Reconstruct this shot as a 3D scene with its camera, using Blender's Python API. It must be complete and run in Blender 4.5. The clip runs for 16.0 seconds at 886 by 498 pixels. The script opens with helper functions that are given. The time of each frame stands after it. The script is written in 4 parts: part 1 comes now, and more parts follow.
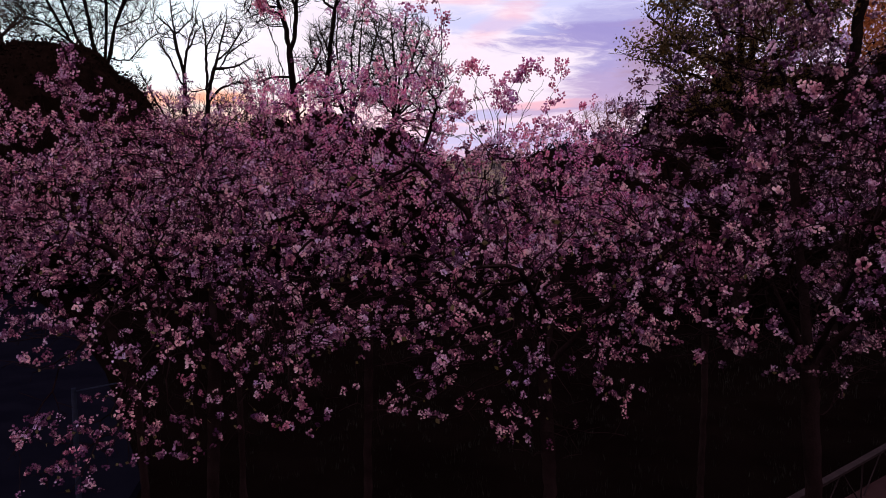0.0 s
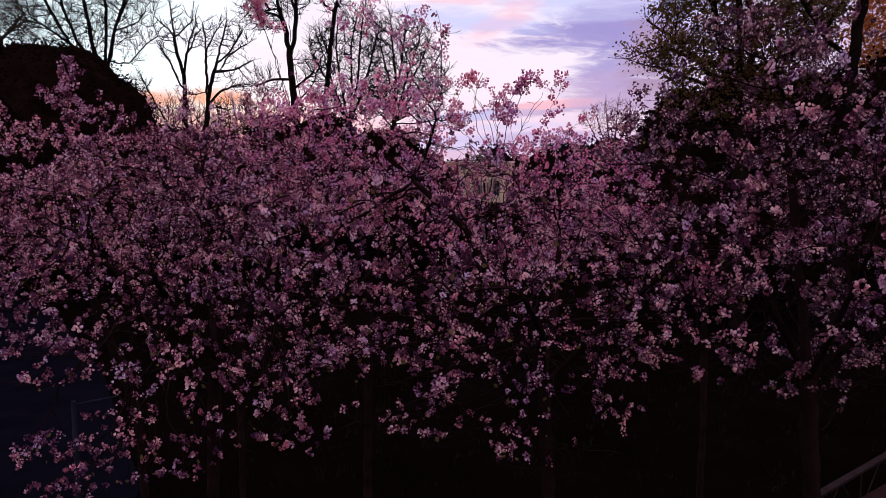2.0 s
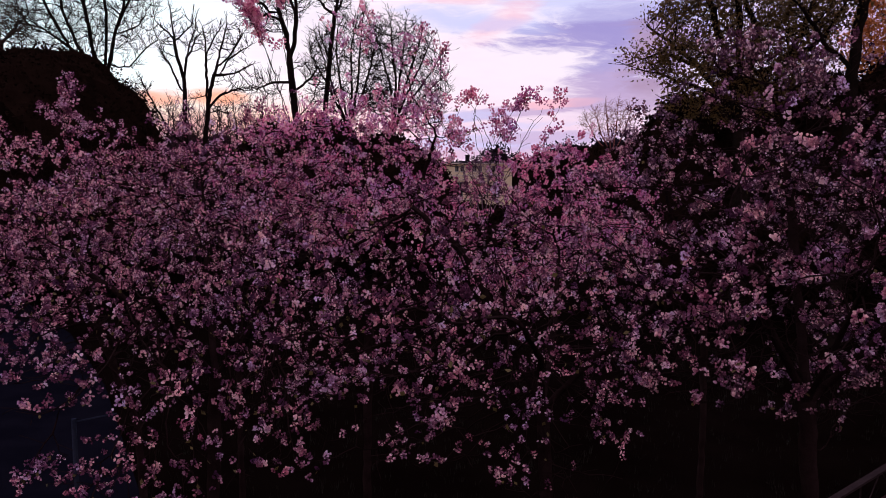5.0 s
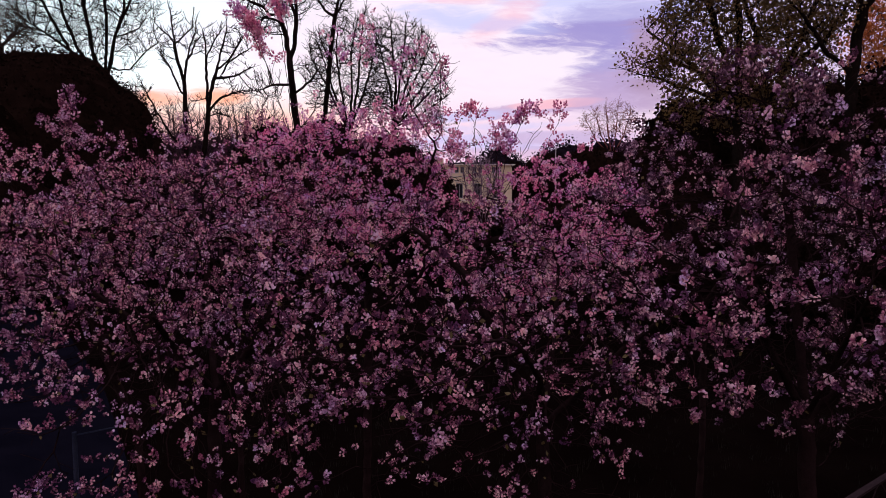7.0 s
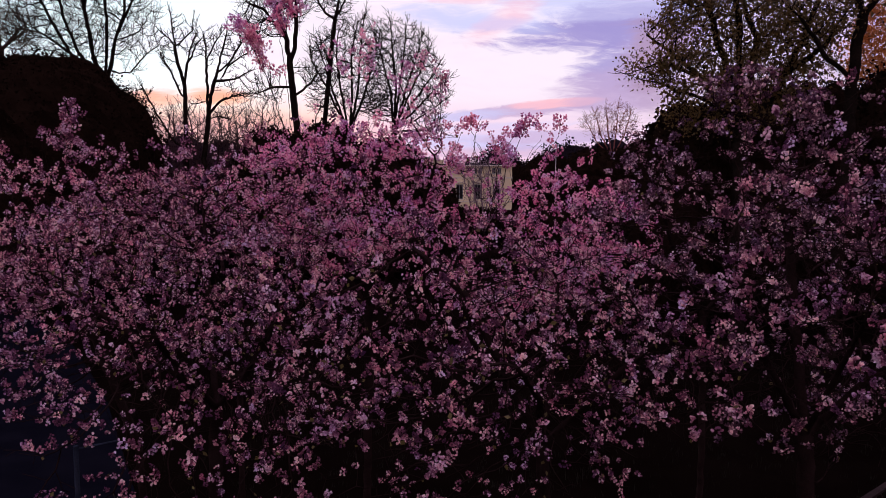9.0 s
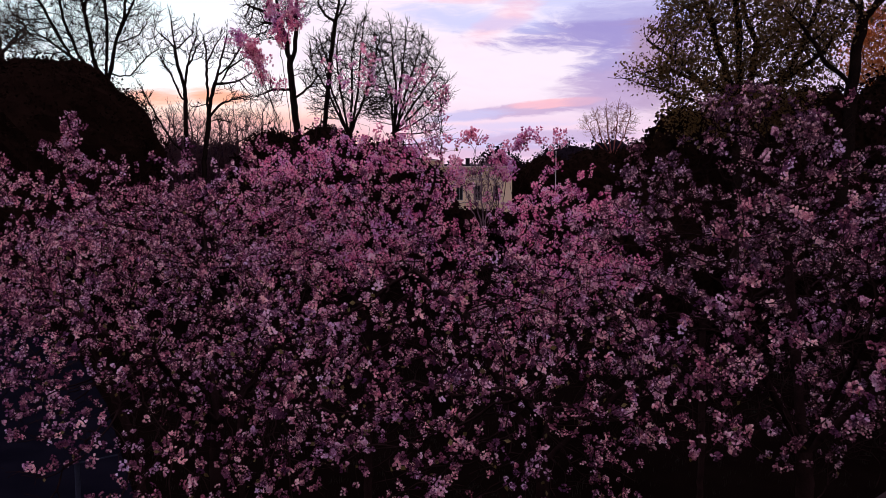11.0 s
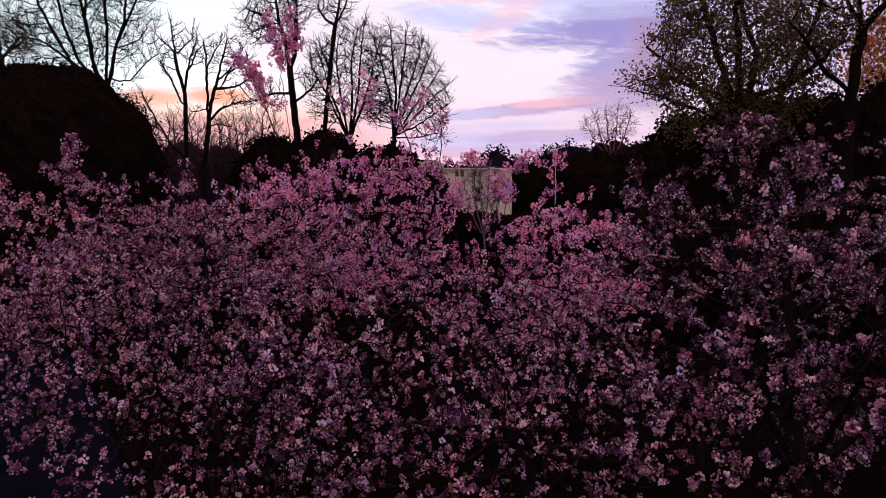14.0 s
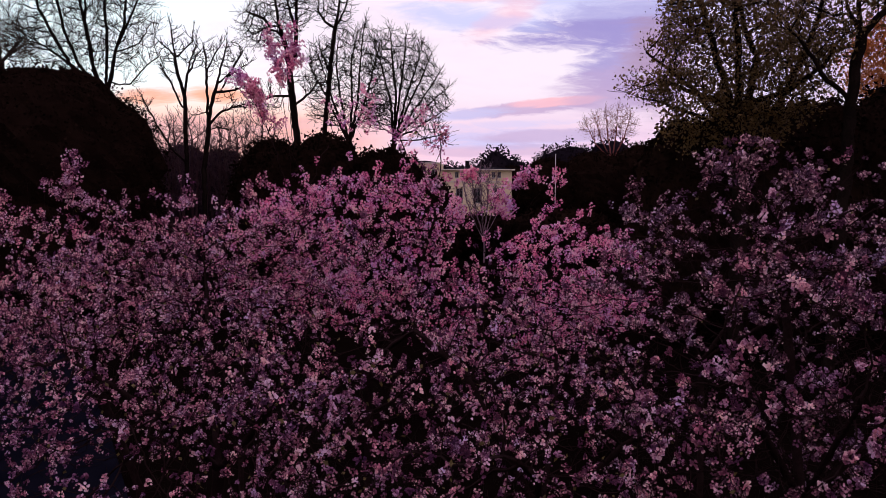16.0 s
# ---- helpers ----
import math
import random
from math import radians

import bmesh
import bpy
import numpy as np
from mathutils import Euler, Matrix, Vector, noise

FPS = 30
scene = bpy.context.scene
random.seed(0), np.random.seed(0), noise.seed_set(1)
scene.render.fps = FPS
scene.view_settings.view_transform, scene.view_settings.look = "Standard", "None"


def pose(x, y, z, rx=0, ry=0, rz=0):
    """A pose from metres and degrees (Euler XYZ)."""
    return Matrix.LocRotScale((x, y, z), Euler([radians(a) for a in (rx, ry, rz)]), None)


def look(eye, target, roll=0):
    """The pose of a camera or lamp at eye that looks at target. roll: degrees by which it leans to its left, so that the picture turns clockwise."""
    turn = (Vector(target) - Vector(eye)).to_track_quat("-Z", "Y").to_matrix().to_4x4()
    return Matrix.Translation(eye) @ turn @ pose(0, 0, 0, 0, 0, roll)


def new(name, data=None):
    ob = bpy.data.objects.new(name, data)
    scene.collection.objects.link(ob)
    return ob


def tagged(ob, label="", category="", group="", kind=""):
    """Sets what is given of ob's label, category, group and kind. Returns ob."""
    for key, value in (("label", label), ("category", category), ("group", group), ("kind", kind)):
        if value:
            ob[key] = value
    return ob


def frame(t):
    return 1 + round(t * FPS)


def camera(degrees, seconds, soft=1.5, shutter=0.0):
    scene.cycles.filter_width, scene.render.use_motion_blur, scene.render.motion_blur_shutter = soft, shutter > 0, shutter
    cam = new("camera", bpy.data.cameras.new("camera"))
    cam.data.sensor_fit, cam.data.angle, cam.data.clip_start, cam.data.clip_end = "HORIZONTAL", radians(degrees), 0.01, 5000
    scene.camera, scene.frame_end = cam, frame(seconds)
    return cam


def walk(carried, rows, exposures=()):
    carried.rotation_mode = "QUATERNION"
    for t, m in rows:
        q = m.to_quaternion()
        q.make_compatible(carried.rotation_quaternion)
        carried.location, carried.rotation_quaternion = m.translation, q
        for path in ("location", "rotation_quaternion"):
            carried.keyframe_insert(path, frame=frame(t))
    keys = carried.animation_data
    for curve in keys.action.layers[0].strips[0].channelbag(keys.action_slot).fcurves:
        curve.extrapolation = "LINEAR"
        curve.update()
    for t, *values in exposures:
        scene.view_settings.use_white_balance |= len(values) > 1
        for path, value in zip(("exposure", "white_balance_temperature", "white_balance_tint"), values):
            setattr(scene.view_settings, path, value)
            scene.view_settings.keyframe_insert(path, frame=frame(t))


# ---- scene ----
cam = camera(63.0, 16.0, soft=0.6)
METRES, EYE, TILT, LEAN, TURN = 1.8, 6.4, -5.3, 0.0, 0.0
ROWS = [
    (0.0, 0.0, 0.0, 0.0, 0.0, 0.0, -0.0),
    (0.5, 0.0003, -0.0022, 0.0232, -0.0, 0.0, 0.0),
    (1.0, 0.0011, -0.0053, 0.0538, -0.0, 0.0, 0.0),
    (1.5, 0.0019, -0.0073, 0.0824, -0.0, -0.0, 0.01),
    (2.0, 0.0028, -0.009, 0.1096, -0.01, -0.0, 0.0),
    (2.5, 0.0041, -0.0101, 0.1297, -0.0, -0.0, 0.01),
    (3.0, 0.0054, -0.0116, 0.1557, 0.0, -0.01, 0.01),
    (3.5, 0.0064, -0.0128, 0.1817, 0.0, -0.02, 0.01),
    (4.0, 0.0073, -0.0145, 0.2084, 0.0, -0.02, 0.01),
    (6.5, 0.0095, -0.0276, 0.346, -0.0, -0.02, -0.03),
    (7.0, 0.0098, -0.032, 0.3788, -0.0, -0.03, -0.03),
    (7.5, 0.0099, -0.0362, 0.4114, 0.0, -0.04, -0.03),
    (8.0, 0.0098, -0.0412, 0.4442, 0.0, -0.04, -0.04),
    (8.5, 0.0098, -0.0447, 0.4693, 0.0, -0.05, -0.04),
    (9.0, 0.0098, -0.0501, 0.5031, 0.01, -0.06, -0.04),
    (11.5, 0.007, -0.0671, 0.6641, 0.01, -0.09, -0.05),
    (12.0, 0.0064, -0.0704, 0.6992, 0.01, -0.1, -0.05),
    (12.5, 0.0062, -0.0721, 0.7259, 0.0, -0.1, -0.05),
    (13.0, 0.0058, -0.0754, 0.7626, 0.0, -0.11, -0.05),
    (13.5, 0.0063, -0.0775, 0.7998, -0.0, -0.12, -0.05),
    (14.0, 0.0064, -0.0805, 0.8378, -0.0, -0.13, -0.05),
    (14.5, 0.0069, -0.0825, 0.8676, -0.01, -0.13, -0.06),
    (15.0, 0.0075, -0.086, 0.909, -0.01, -0.15, -0.06),
    (15.5, 0.0079, -0.0888, 0.9521, -0.01, -0.16, -0.06),
    (16.0, 0.0081, -0.0922, 0.9951, -0.01, -0.18, -0.06),
]
walk(cam, [(t, pose(0, 0, EYE, TILT, LEAN, TURN) @ pose(METRES * x, METRES * y, METRES * z, 90 + pitch, roll, yaw)) for t, x, y, z, yaw, pitch, roll in ROWS])

# ---- world and light ----
SUN_AZ = radians(-17.5)          # where the sun went down, from the view's middle
SUN_EL = radians(1.5)


class Nodes:
    """A short way to write node trees."""

    def __init__(self, tree):
        self.tree = tree

    def add(self, kind, **props):
        n = self.tree.nodes.new(kind)
        for k, v in props.items():
            setattr(n, k, v)
        return n

    def put(self, socket, value):
        if isinstance(value, bpy.types.NodeSocket):
            self.tree.links.new(value, socket)
        elif value is not None:
            socket.default_value = value

    def math(self, op, a, b=None, c=None, clamp=False):
        n = self.add("ShaderNodeMath", operation=op, use_clamp=clamp)
        for s, v in zip(n.inputs, (a, b, c)):
            self.put(s, v)
        return n.outputs[0]

    def mix(self, f, a, b, blend="MIX"):
        n = self.add("ShaderNodeMix", data_type="RGBA", blend_type=blend)
        self.put(n.inputs[0], f)
        self.put(n.inputs[6], a if isinstance(a, bpy.types.NodeSocket) else (*a, 1))
        self.put(n.inputs[7], b if isinstance(b, bpy.types.NodeSocket) else (*b, 1))
        return n.outputs[2]

    def ramp(self, f, stops):
        n = self.add("ShaderNodeValToRGB")
        while len(n.color_ramp.elements) < len(stops):
            n.color_ramp.elements.new(0.5)
        for e, (p, c) in zip(n.color_ramp.elements, stops):
            e.position, e.color = p, (*c, 1) if len(c) == 3 else c
        self.put(n.inputs[0], f)
        return n.outputs[0]

    def noise(self, vec, scale, detail=4, rough=0.55, distort=0.0):
        n = self.add("ShaderNodeTexNoise")
        self.put(n.inputs["Vector"], vec)
        n.inputs["Scale"].default_value, n.inputs["Detail"].default_value = scale, detail
        n.inputs["Roughness"].default_value, n.inputs["Distortion"].default_value = rough, distort
        return n.outputs[0]

    def smooth(self, v, lo, hi):
        n = self.add("ShaderNodeMapRange", interpolation_type="SMOOTHSTEP")
        self.put(n.inputs[0], v)
        n.inputs[1].default_value, n.inputs[2].default_value = lo, hi
        return n.outputs[0]


def make_world():
    world = bpy.data.worlds.new("dusk_sky")
    world.use_nodes = True
    scene.world = world
    t = world.node_tree
    t.nodes.clear()
    N = Nodes(t)
    gen = N.add("ShaderNodeTexCoord").outputs["Generated"]
    sep = N.add("ShaderNodeSeparateXYZ")
    t.links.new(gen, sep.inputs[0])
    x, y, z = sep.outputs
    sky = N.add("ShaderNodeTexSky", sky_type="NISHITA", sun_disc=False)
    sky.sun_elevation, sky.sun_rotation = SUN_EL, SUN_AZ
    sky.air_density, sky.dust_density = 1.0, 1.5
    # glow round the sunset against the dim sky behind
    sx, sy = math.sin(SUN_AZ), math.cos(SUN_AZ)
    toward = N.math("ADD", N.math("MULTIPLY", x, sx), N.math("MULTIPLY", y, sy))
    front = N.smooth(toward, -0.35, 0.95)
    up = N.math("MAXIMUM", z, 0.0)
    low = N.mix(N.smooth(x, -0.24, 0.02), (1.0, 0.48, 0.35), (0.90, 0.66, 0.87))
    glow = N.mix(N.smooth(up, 0.05, 0.13), low, N.mix(N.smooth(x, -0.45, -0.05), (0.90, 1.08, 1.16), (0.98, 0.86, 1.0)))
    glow = N.mix(N.smooth(up, 0.27, 0.75), glow, SKY_TOP)
    base = N.mix(front, N.mix(N.smooth(up, 0.3, 0.95), SKY_BACK, SKY_TOP), glow)
    # clouds: u, v are the tangents of azimuth and height in front
    yy = N.math("MAXIMUM", y, 0.05)
    u, v = N.math("DIVIDE", x, yy), N.math("DIVIDE", z, yy)
    ahead = N.smooth(y, 0.05, 0.4)
    comb = N.add("ShaderNodeCombineXYZ")
    for s_, q in zip(comb.inputs, (u, N.math("MULTIPLY", v, 4.2), 3.7)):
        N.put(s_, q)
    uv = comb.outputs[0]
    warp = N.math("SUBTRACT", N.noise(uv, 5.0, 6, 0.6, 0.6), 0.5)
    warp2 = N.math("SUBTRACT", N.noise(uv, 2.2, 3, 0.5), 0.5)
    warp3 = N.math("SUBTRACT", N.noise(uv, 17.0, 5, 0.65, 1.0), 0.5)

    def bank(u0, v0, a, b, slope=0.0, edge=0.5, amount=1.0):
        du = N.math("SUBTRACT", u, u0)
        dv = N.math("SUBTRACT", N.math("SUBTRACT", v, v0), N.math("MULTIPLY", du, slope))
        r = N.math("ADD", N.math("POWER", N.math("DIVIDE", du, a), 2.0), N.math("POWER", N.math("DIVIDE", dv, b), 2.0))
        r = N.math("ADD", r, N.math("MULTIPLY", warp, 3.2))
        r = N.math("ADD", r, N.math("MULTIPLY", warp3, 2.4))
        r = N.math("ADD", r, N.math("MULTIPLY", warp2, 1.2))
        m = N.math("SUBTRACT", 1.0, N.smooth(r, 1.0 - edge, 1.0 + edge))
        return N.math("MULTIPLY", N.math("MULTIPLY", m, ahead), amount)

    col = base
    for args, tint in CLOUDS:
        col = N.mix(bank(*args), col, tint)
    # thin streaks over the whole sky
    streak = N.math("MULTIPLY", N.smooth(N.noise(uv, 3.1, 6, 0.62, 0.4), 0.48, 0.72), 0.35)
    col = N.mix(N.math("MULTIPLY", streak, ahead), col, (0.80, 0.62, 0.86))
    add = N.add("ShaderNodeMix", data_type="RGBA", blend_type="ADD")
    add.inputs[0].default_value = 1.0
    t.links.new(col, add.inputs[6])
    dim = N.mix(1.0, sky.outputs[0], (0.010, 0.010, 0.012), "MULTIPLY")
    t.links.new(dim, add.inputs[7])
    bg = N.add("ShaderNodeBackground")
    bg.inputs["Strength"].default_value = 1.0
    t.links.new(add.outputs[2], bg.inputs["Color"])
    out = N.add("ShaderNodeOutputWorld")
    t.links.new(bg.outputs[0], out.inputs[0])


SKY_TOP = (0.94, 0.74, 1.04)
SKY_BACK = (0.48, 0.345, 0.40)
LAVENDER, MAUVE, PINK = (0.36, 0.305, 0.67), (0.54, 0.39, 0.66), (0.98, 0.58, 0.72)
ICE, ROSE = (0.57, 0.61, 0.99), (1.0, 0.52, 0.62)
CLOUDS = [
    ((-0.30, 0.055, 0.20, 0.030, 0.0, 0.9, 0.7), (0.66, 0.38, 0.50)),
    ((-0.40, 0.112, 0.05, 0.012, 0.05, 0.9, 0.85), (1.0, 0.36, 0.24)),
    ((-0.31, 0.116, 0.04, 0.010, -0.05, 0.9, 0.85), (1.0, 0.38, 0.26)),
    ((0.24, 0.240, 0.17, 0.040, -0.05, 0.9, 0.75), ICE),
    ((0.02, 0.222, 0.08, 0.018, -0.1, 0.9, 0.6), ICE),
    ((0.00, 0.245, 0.07, 0.007, -0.05, 0.8, 0.6), PINK),
    ((0.085, 0.218, 0.045, 0.020, 0.5, 0.9, 0.7), PINK),
    ((0.215, 0.193, 0.145, 0.020, 0.02, 0.65, 0.95), LAVENDER),
    ((0.255, 0.155, 0.075, 0.050, 0.0, 0.7, 0.9), LAVENDER),
    ((0.285, 0.165, 0.05, 0.040, 0.0, 0.9, 0.6), MAUVE),
    ((0.235, 0.118, 0.070, 0.032, 0.0, 0.9, 0.75), MAUVE),
    ((0.46, 0.19, 0.17, 0.10, 0.0, 0.9, 0.7), MAUVE),
    ((0.255, 0.225, 0.10, 0.022, 0.1, 0.9, 0.6), LAVENDER),
    ((0.295, 0.150, 0.050, 0.060, 0.0, 0.9, 0.8), (0.42, 0.28, 0.45)),
    ((0.090, 0.094, 0.100, 0.009, 0.09, 0.5, 0.9), MAUVE),
    ((0.155, 0.106, 0.060, 0.006, 0.08, 0.6, 0.9), ROSE),
    ((0.235, 0.108, 0.060, 0.016, 0.0, 0.9, 0.6), MAUVE),
    ((0.07, 0.074, 0.10, 0.006, 0.05, 0.8, 0.5), ICE),
    ((0.07, 0.056, 0.13, 0.012, 0.02, 0.9, 0.8), (0.56, 0.58, 0.96)),
    ((0.03, 0.088, 0.06, 0.008, 0.08, 0.8, 0.7), ICE),
    ((0.15, 0.060, 0.10, 0.008, 0.03, 0.8, 0.7), MAUVE),
    ((0.10, 0.040, 0.16, 0.007, 0.02, 0.9, 0.5), MAUVE),
    ((0.05, 0.215, 0.10, 0.012, -0.15, 0.9, 0.45), ICE),
]
make_world()
sun = new("sun", bpy.data.lights.new("sun", "SUN"))
sun.data.energy, sun.data.angle, sun.data.color = 0.5, radians(12), (1.0, 0.62, 0.45)
sun.matrix_world = look((0, 0, 0), (-math.sin(SUN_AZ), -math.cos(SUN_AZ), -math.tan(radians(4))))
scene.view_settings.exposure = 0.0

# ---- materials ----


def make_mat(name, a, b, scale=6.0, rough=0.8, bump=0.3, fine=60.0, island=0.0, metal=0.0, spec=0.3, through_light=0.0, each=0.0, bias=1.0):
    """Two tones by noise at two scales, with relief; island: brightness varies by loose piece, each: by object."""
    m = bpy.data.materials.new(name)
    m.use_nodes = True
    t = m.node_tree
    N = Nodes(t)
    bsdf = t.nodes["Principled BSDF"]
    pos = N.add("ShaderNodeNewGeometry")
    big = N.noise(pos.outputs["Position"], scale, 5, 0.6)
    small = N.noise(pos.outputs["Position"], fine, 3, 0.6)
    f = N.math("ADD", N.math("MULTIPLY", N.smooth(big, 0.3, 0.7), 0.7), N.math("MULTIPLY", N.smooth(small, 0.3, 0.7), 0.3))
    if island:
        f = N.math("ADD", N.math("MULTIPLY", f, 1 - island), N.math("MULTIPLY", pos.outputs["Random Per Island"], island))
    if each:
        ob = N.add("ShaderNodeObjectInfo").outputs["Random"]
        f = N.math("ADD", N.math("MULTIPLY", f, 1 - each), N.math("MULTIPLY", ob, each))
    if bias != 1.0:
        f = N.math("POWER", f, bias)
    col = N.mix(f, a, b)
    t.links.new(col, bsdf.inputs["Base Color"])
    bsdf.inputs["Roughness"].default_value = rough
    bsdf.inputs["Metallic"].default_value = metal
    bsdf.inputs["Specular IOR Level"].default_value = spec
    if bump:
        bp = N.add("ShaderNodeBump")
        bp.inputs["Strength"].default_value = bump
        bp.inputs["Distance"].default_value = 0.02
        t.links.new(small, bp.inputs["Height"])
        t.links.new(bp.outputs[0], bsdf.inputs["Normal"])
    if through_light:
        tr = N.add("ShaderNodeBsdfTranslucent")
        t.links.new(col, tr.inputs[0])
        mx = N.add("ShaderNodeMixShader")
        mx.inputs[0].default_value = through_light
        t.links.new(bsdf.outputs[0], mx.inputs[1])
        t.links.new(tr.outputs[0], mx.inputs[2])
        t.links.new(mx.outputs[0], t.nodes["Material Output"].inputs[0])
    return m




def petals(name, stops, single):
    """Petal colour by cluster, from dark mauve, for buds and painted-in shade, to pale open flowers, with veins of tone
    inside a cluster.
    """
    m = bpy.data.materials.new(name)
    m.use_nodes = True
    t = m.node_tree
    N = Nodes(t)
    bsdf = t.nodes["Principled BSDF"]
    geo = N.add("ShaderNodeNewGeometry")
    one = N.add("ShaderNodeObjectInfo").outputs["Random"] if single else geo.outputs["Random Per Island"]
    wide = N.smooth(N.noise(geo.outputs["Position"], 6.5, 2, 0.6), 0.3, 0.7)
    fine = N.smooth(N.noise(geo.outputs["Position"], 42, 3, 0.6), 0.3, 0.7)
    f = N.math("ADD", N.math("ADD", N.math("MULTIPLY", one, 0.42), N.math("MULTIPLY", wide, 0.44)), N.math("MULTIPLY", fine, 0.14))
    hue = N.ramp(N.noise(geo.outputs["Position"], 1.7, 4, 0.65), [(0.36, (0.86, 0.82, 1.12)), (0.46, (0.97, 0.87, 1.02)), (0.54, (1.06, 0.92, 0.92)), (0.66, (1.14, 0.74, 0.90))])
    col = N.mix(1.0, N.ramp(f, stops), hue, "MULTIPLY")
    t.links.new(col, bsdf.inputs["Base Color"])
    bsdf.inputs["Roughness"].default_value = 0.8
    bsdf.inputs["Specular IOR Level"].default_value = 0.15
    tr = N.add("ShaderNodeBsdfTranslucent")
    t.links.new(col, tr.inputs[0])
    mx = N.add("ShaderNodeMixShader")
    mx.inputs[0].default_value = 0.12
    t.links.new(bsdf.outputs[0], mx.inputs[1])
    t.links.new(tr.outputs[0], mx.inputs[2])
    t.links.new(mx.outputs[0], t.nodes["Material Output"].inputs[0])
    return m


# Low stops put the shade inside the crowns into the flowers' own colour.
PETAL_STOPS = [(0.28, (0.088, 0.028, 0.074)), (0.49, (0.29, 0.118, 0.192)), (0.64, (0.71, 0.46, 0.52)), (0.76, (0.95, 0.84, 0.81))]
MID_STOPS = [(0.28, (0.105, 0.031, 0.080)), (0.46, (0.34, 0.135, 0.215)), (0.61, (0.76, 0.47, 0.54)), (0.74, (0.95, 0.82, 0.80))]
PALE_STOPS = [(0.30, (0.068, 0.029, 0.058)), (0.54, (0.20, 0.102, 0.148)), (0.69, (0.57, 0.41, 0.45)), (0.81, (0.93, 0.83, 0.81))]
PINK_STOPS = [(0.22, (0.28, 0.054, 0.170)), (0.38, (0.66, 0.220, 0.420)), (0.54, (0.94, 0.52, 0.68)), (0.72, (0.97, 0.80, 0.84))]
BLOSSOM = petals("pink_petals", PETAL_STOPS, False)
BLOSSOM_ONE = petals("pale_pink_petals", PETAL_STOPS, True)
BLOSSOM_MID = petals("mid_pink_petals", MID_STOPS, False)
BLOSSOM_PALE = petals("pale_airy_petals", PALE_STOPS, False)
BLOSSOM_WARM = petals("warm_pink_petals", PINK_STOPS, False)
YOUNG_LEAF = make_mat("bronze_young_leaf", (0.075, 0.0525, 0.0225), (0.18, 0.15, 0.045), 3, 0.6, 0.0, 40, island=0.6, through_light=0.2)
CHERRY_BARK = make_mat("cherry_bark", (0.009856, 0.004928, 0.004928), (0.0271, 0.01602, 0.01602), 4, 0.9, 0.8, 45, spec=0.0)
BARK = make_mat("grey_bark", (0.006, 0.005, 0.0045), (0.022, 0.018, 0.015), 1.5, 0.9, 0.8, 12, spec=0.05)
# Blackened bark: limbs against the bright sky have their silhouette in the colour.
DARK_BARK = make_mat("silhouette_bark", (0.006, 0.0044, 0.004), (0.02, 0.014, 0.012), 1.5, 0.95, 0.8, 12, spec=0.0)
BROWN_TWIG = make_mat("brown_twig", (0.03, 0.016, 0.012), (0.07, 0.04, 0.03), 2, 0.85, 0.0, 12)
PLUM_TWIG = make_mat("plum_twig", (0.03, 0.012, 0.016), (0.08, 0.03, 0.04), 2, 0.85, 0.0, 12)
LILAC_TWIG = make_mat("pale_lilac_twig", (0.132, 0.078, 0.108), (0.27, 0.18, 0.228), 2, 0.85, 0.0, 12)
RED_TWIG = make_mat("reddish_twig", (0.13, 0.0312, 0.0286), (0.286, 0.091, 0.0845), 2, 0.85, 0.0, 12)
# Evergreen leaves coloured near black: their backlit dusk silhouette is in the colour.
DARK_LEAF = make_mat("dusk_dark_evergreen_leaf", (0.0048, 0.0024, 0.00192), (0.0192, 0.0108, 0.0078), 0.8, 0.7, 0.0, 9, island=0.5, spec=0.0)
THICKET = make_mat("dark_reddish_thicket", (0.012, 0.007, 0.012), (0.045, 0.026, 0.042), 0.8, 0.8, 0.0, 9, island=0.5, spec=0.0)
OLIVE_LEAF = make_mat("young_olive_leaf", (0.055, 0.036, 0.012), (0.20, 0.125, 0.04), 0.6, 0.6, 0.0, 9, island=0.6, through_light=0.42)
RUST_LEAF = make_mat("rust_brown_leaf", (0.28, 0.08, 0.02), (0.55, 0.20, 0.06), 0.6, 0.7, 0.0, 9, island=0.6, through_light=0.5)
FAR_LEAF = make_mat("far_wood", (0.0056, 0.0048, 0.008), (0.024, 0.0176, 0.0256), 0.05, 0.9, 0.0, 0.6, island=0.5, spec=0.0)
# Lawn and grass set far below real turf; dusk darkness is in the colour.
LAWN = make_mat("dusk_darkened_lawn", (0.001856, 0.0008663, 0.0007425), (0.004084, 0.002475, 0.00198), 0.35, 0.95, 0.6, 25, spec=0.0)
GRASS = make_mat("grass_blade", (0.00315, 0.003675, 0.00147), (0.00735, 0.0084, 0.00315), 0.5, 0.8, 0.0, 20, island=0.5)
# Asphalt kept well under its real tone; evening gloom is put into it.
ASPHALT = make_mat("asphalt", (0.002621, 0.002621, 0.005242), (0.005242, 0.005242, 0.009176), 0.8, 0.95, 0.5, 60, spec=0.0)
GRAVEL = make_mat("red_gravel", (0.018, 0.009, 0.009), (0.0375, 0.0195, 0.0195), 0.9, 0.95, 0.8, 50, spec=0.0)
IRON = make_mat("weathered_rail", (0.01109, 0.006336, 0.007128), (0.02534, 0.01584, 0.01663), 3, 0.85, 0.4, 40, spec=0.05)
POST = make_mat("grey_blue_post", (0.0154, 0.0198, 0.0352), (0.0352, 0.0418, 0.066), 3, 0.9, 0.2, 40, spec=0.0)
PLASTER = make_mat("cream_plaster", (0.84, 0.72, 0.46), (0.92, 0.83, 0.60), 0.35, 0.9, 0.2, 6)
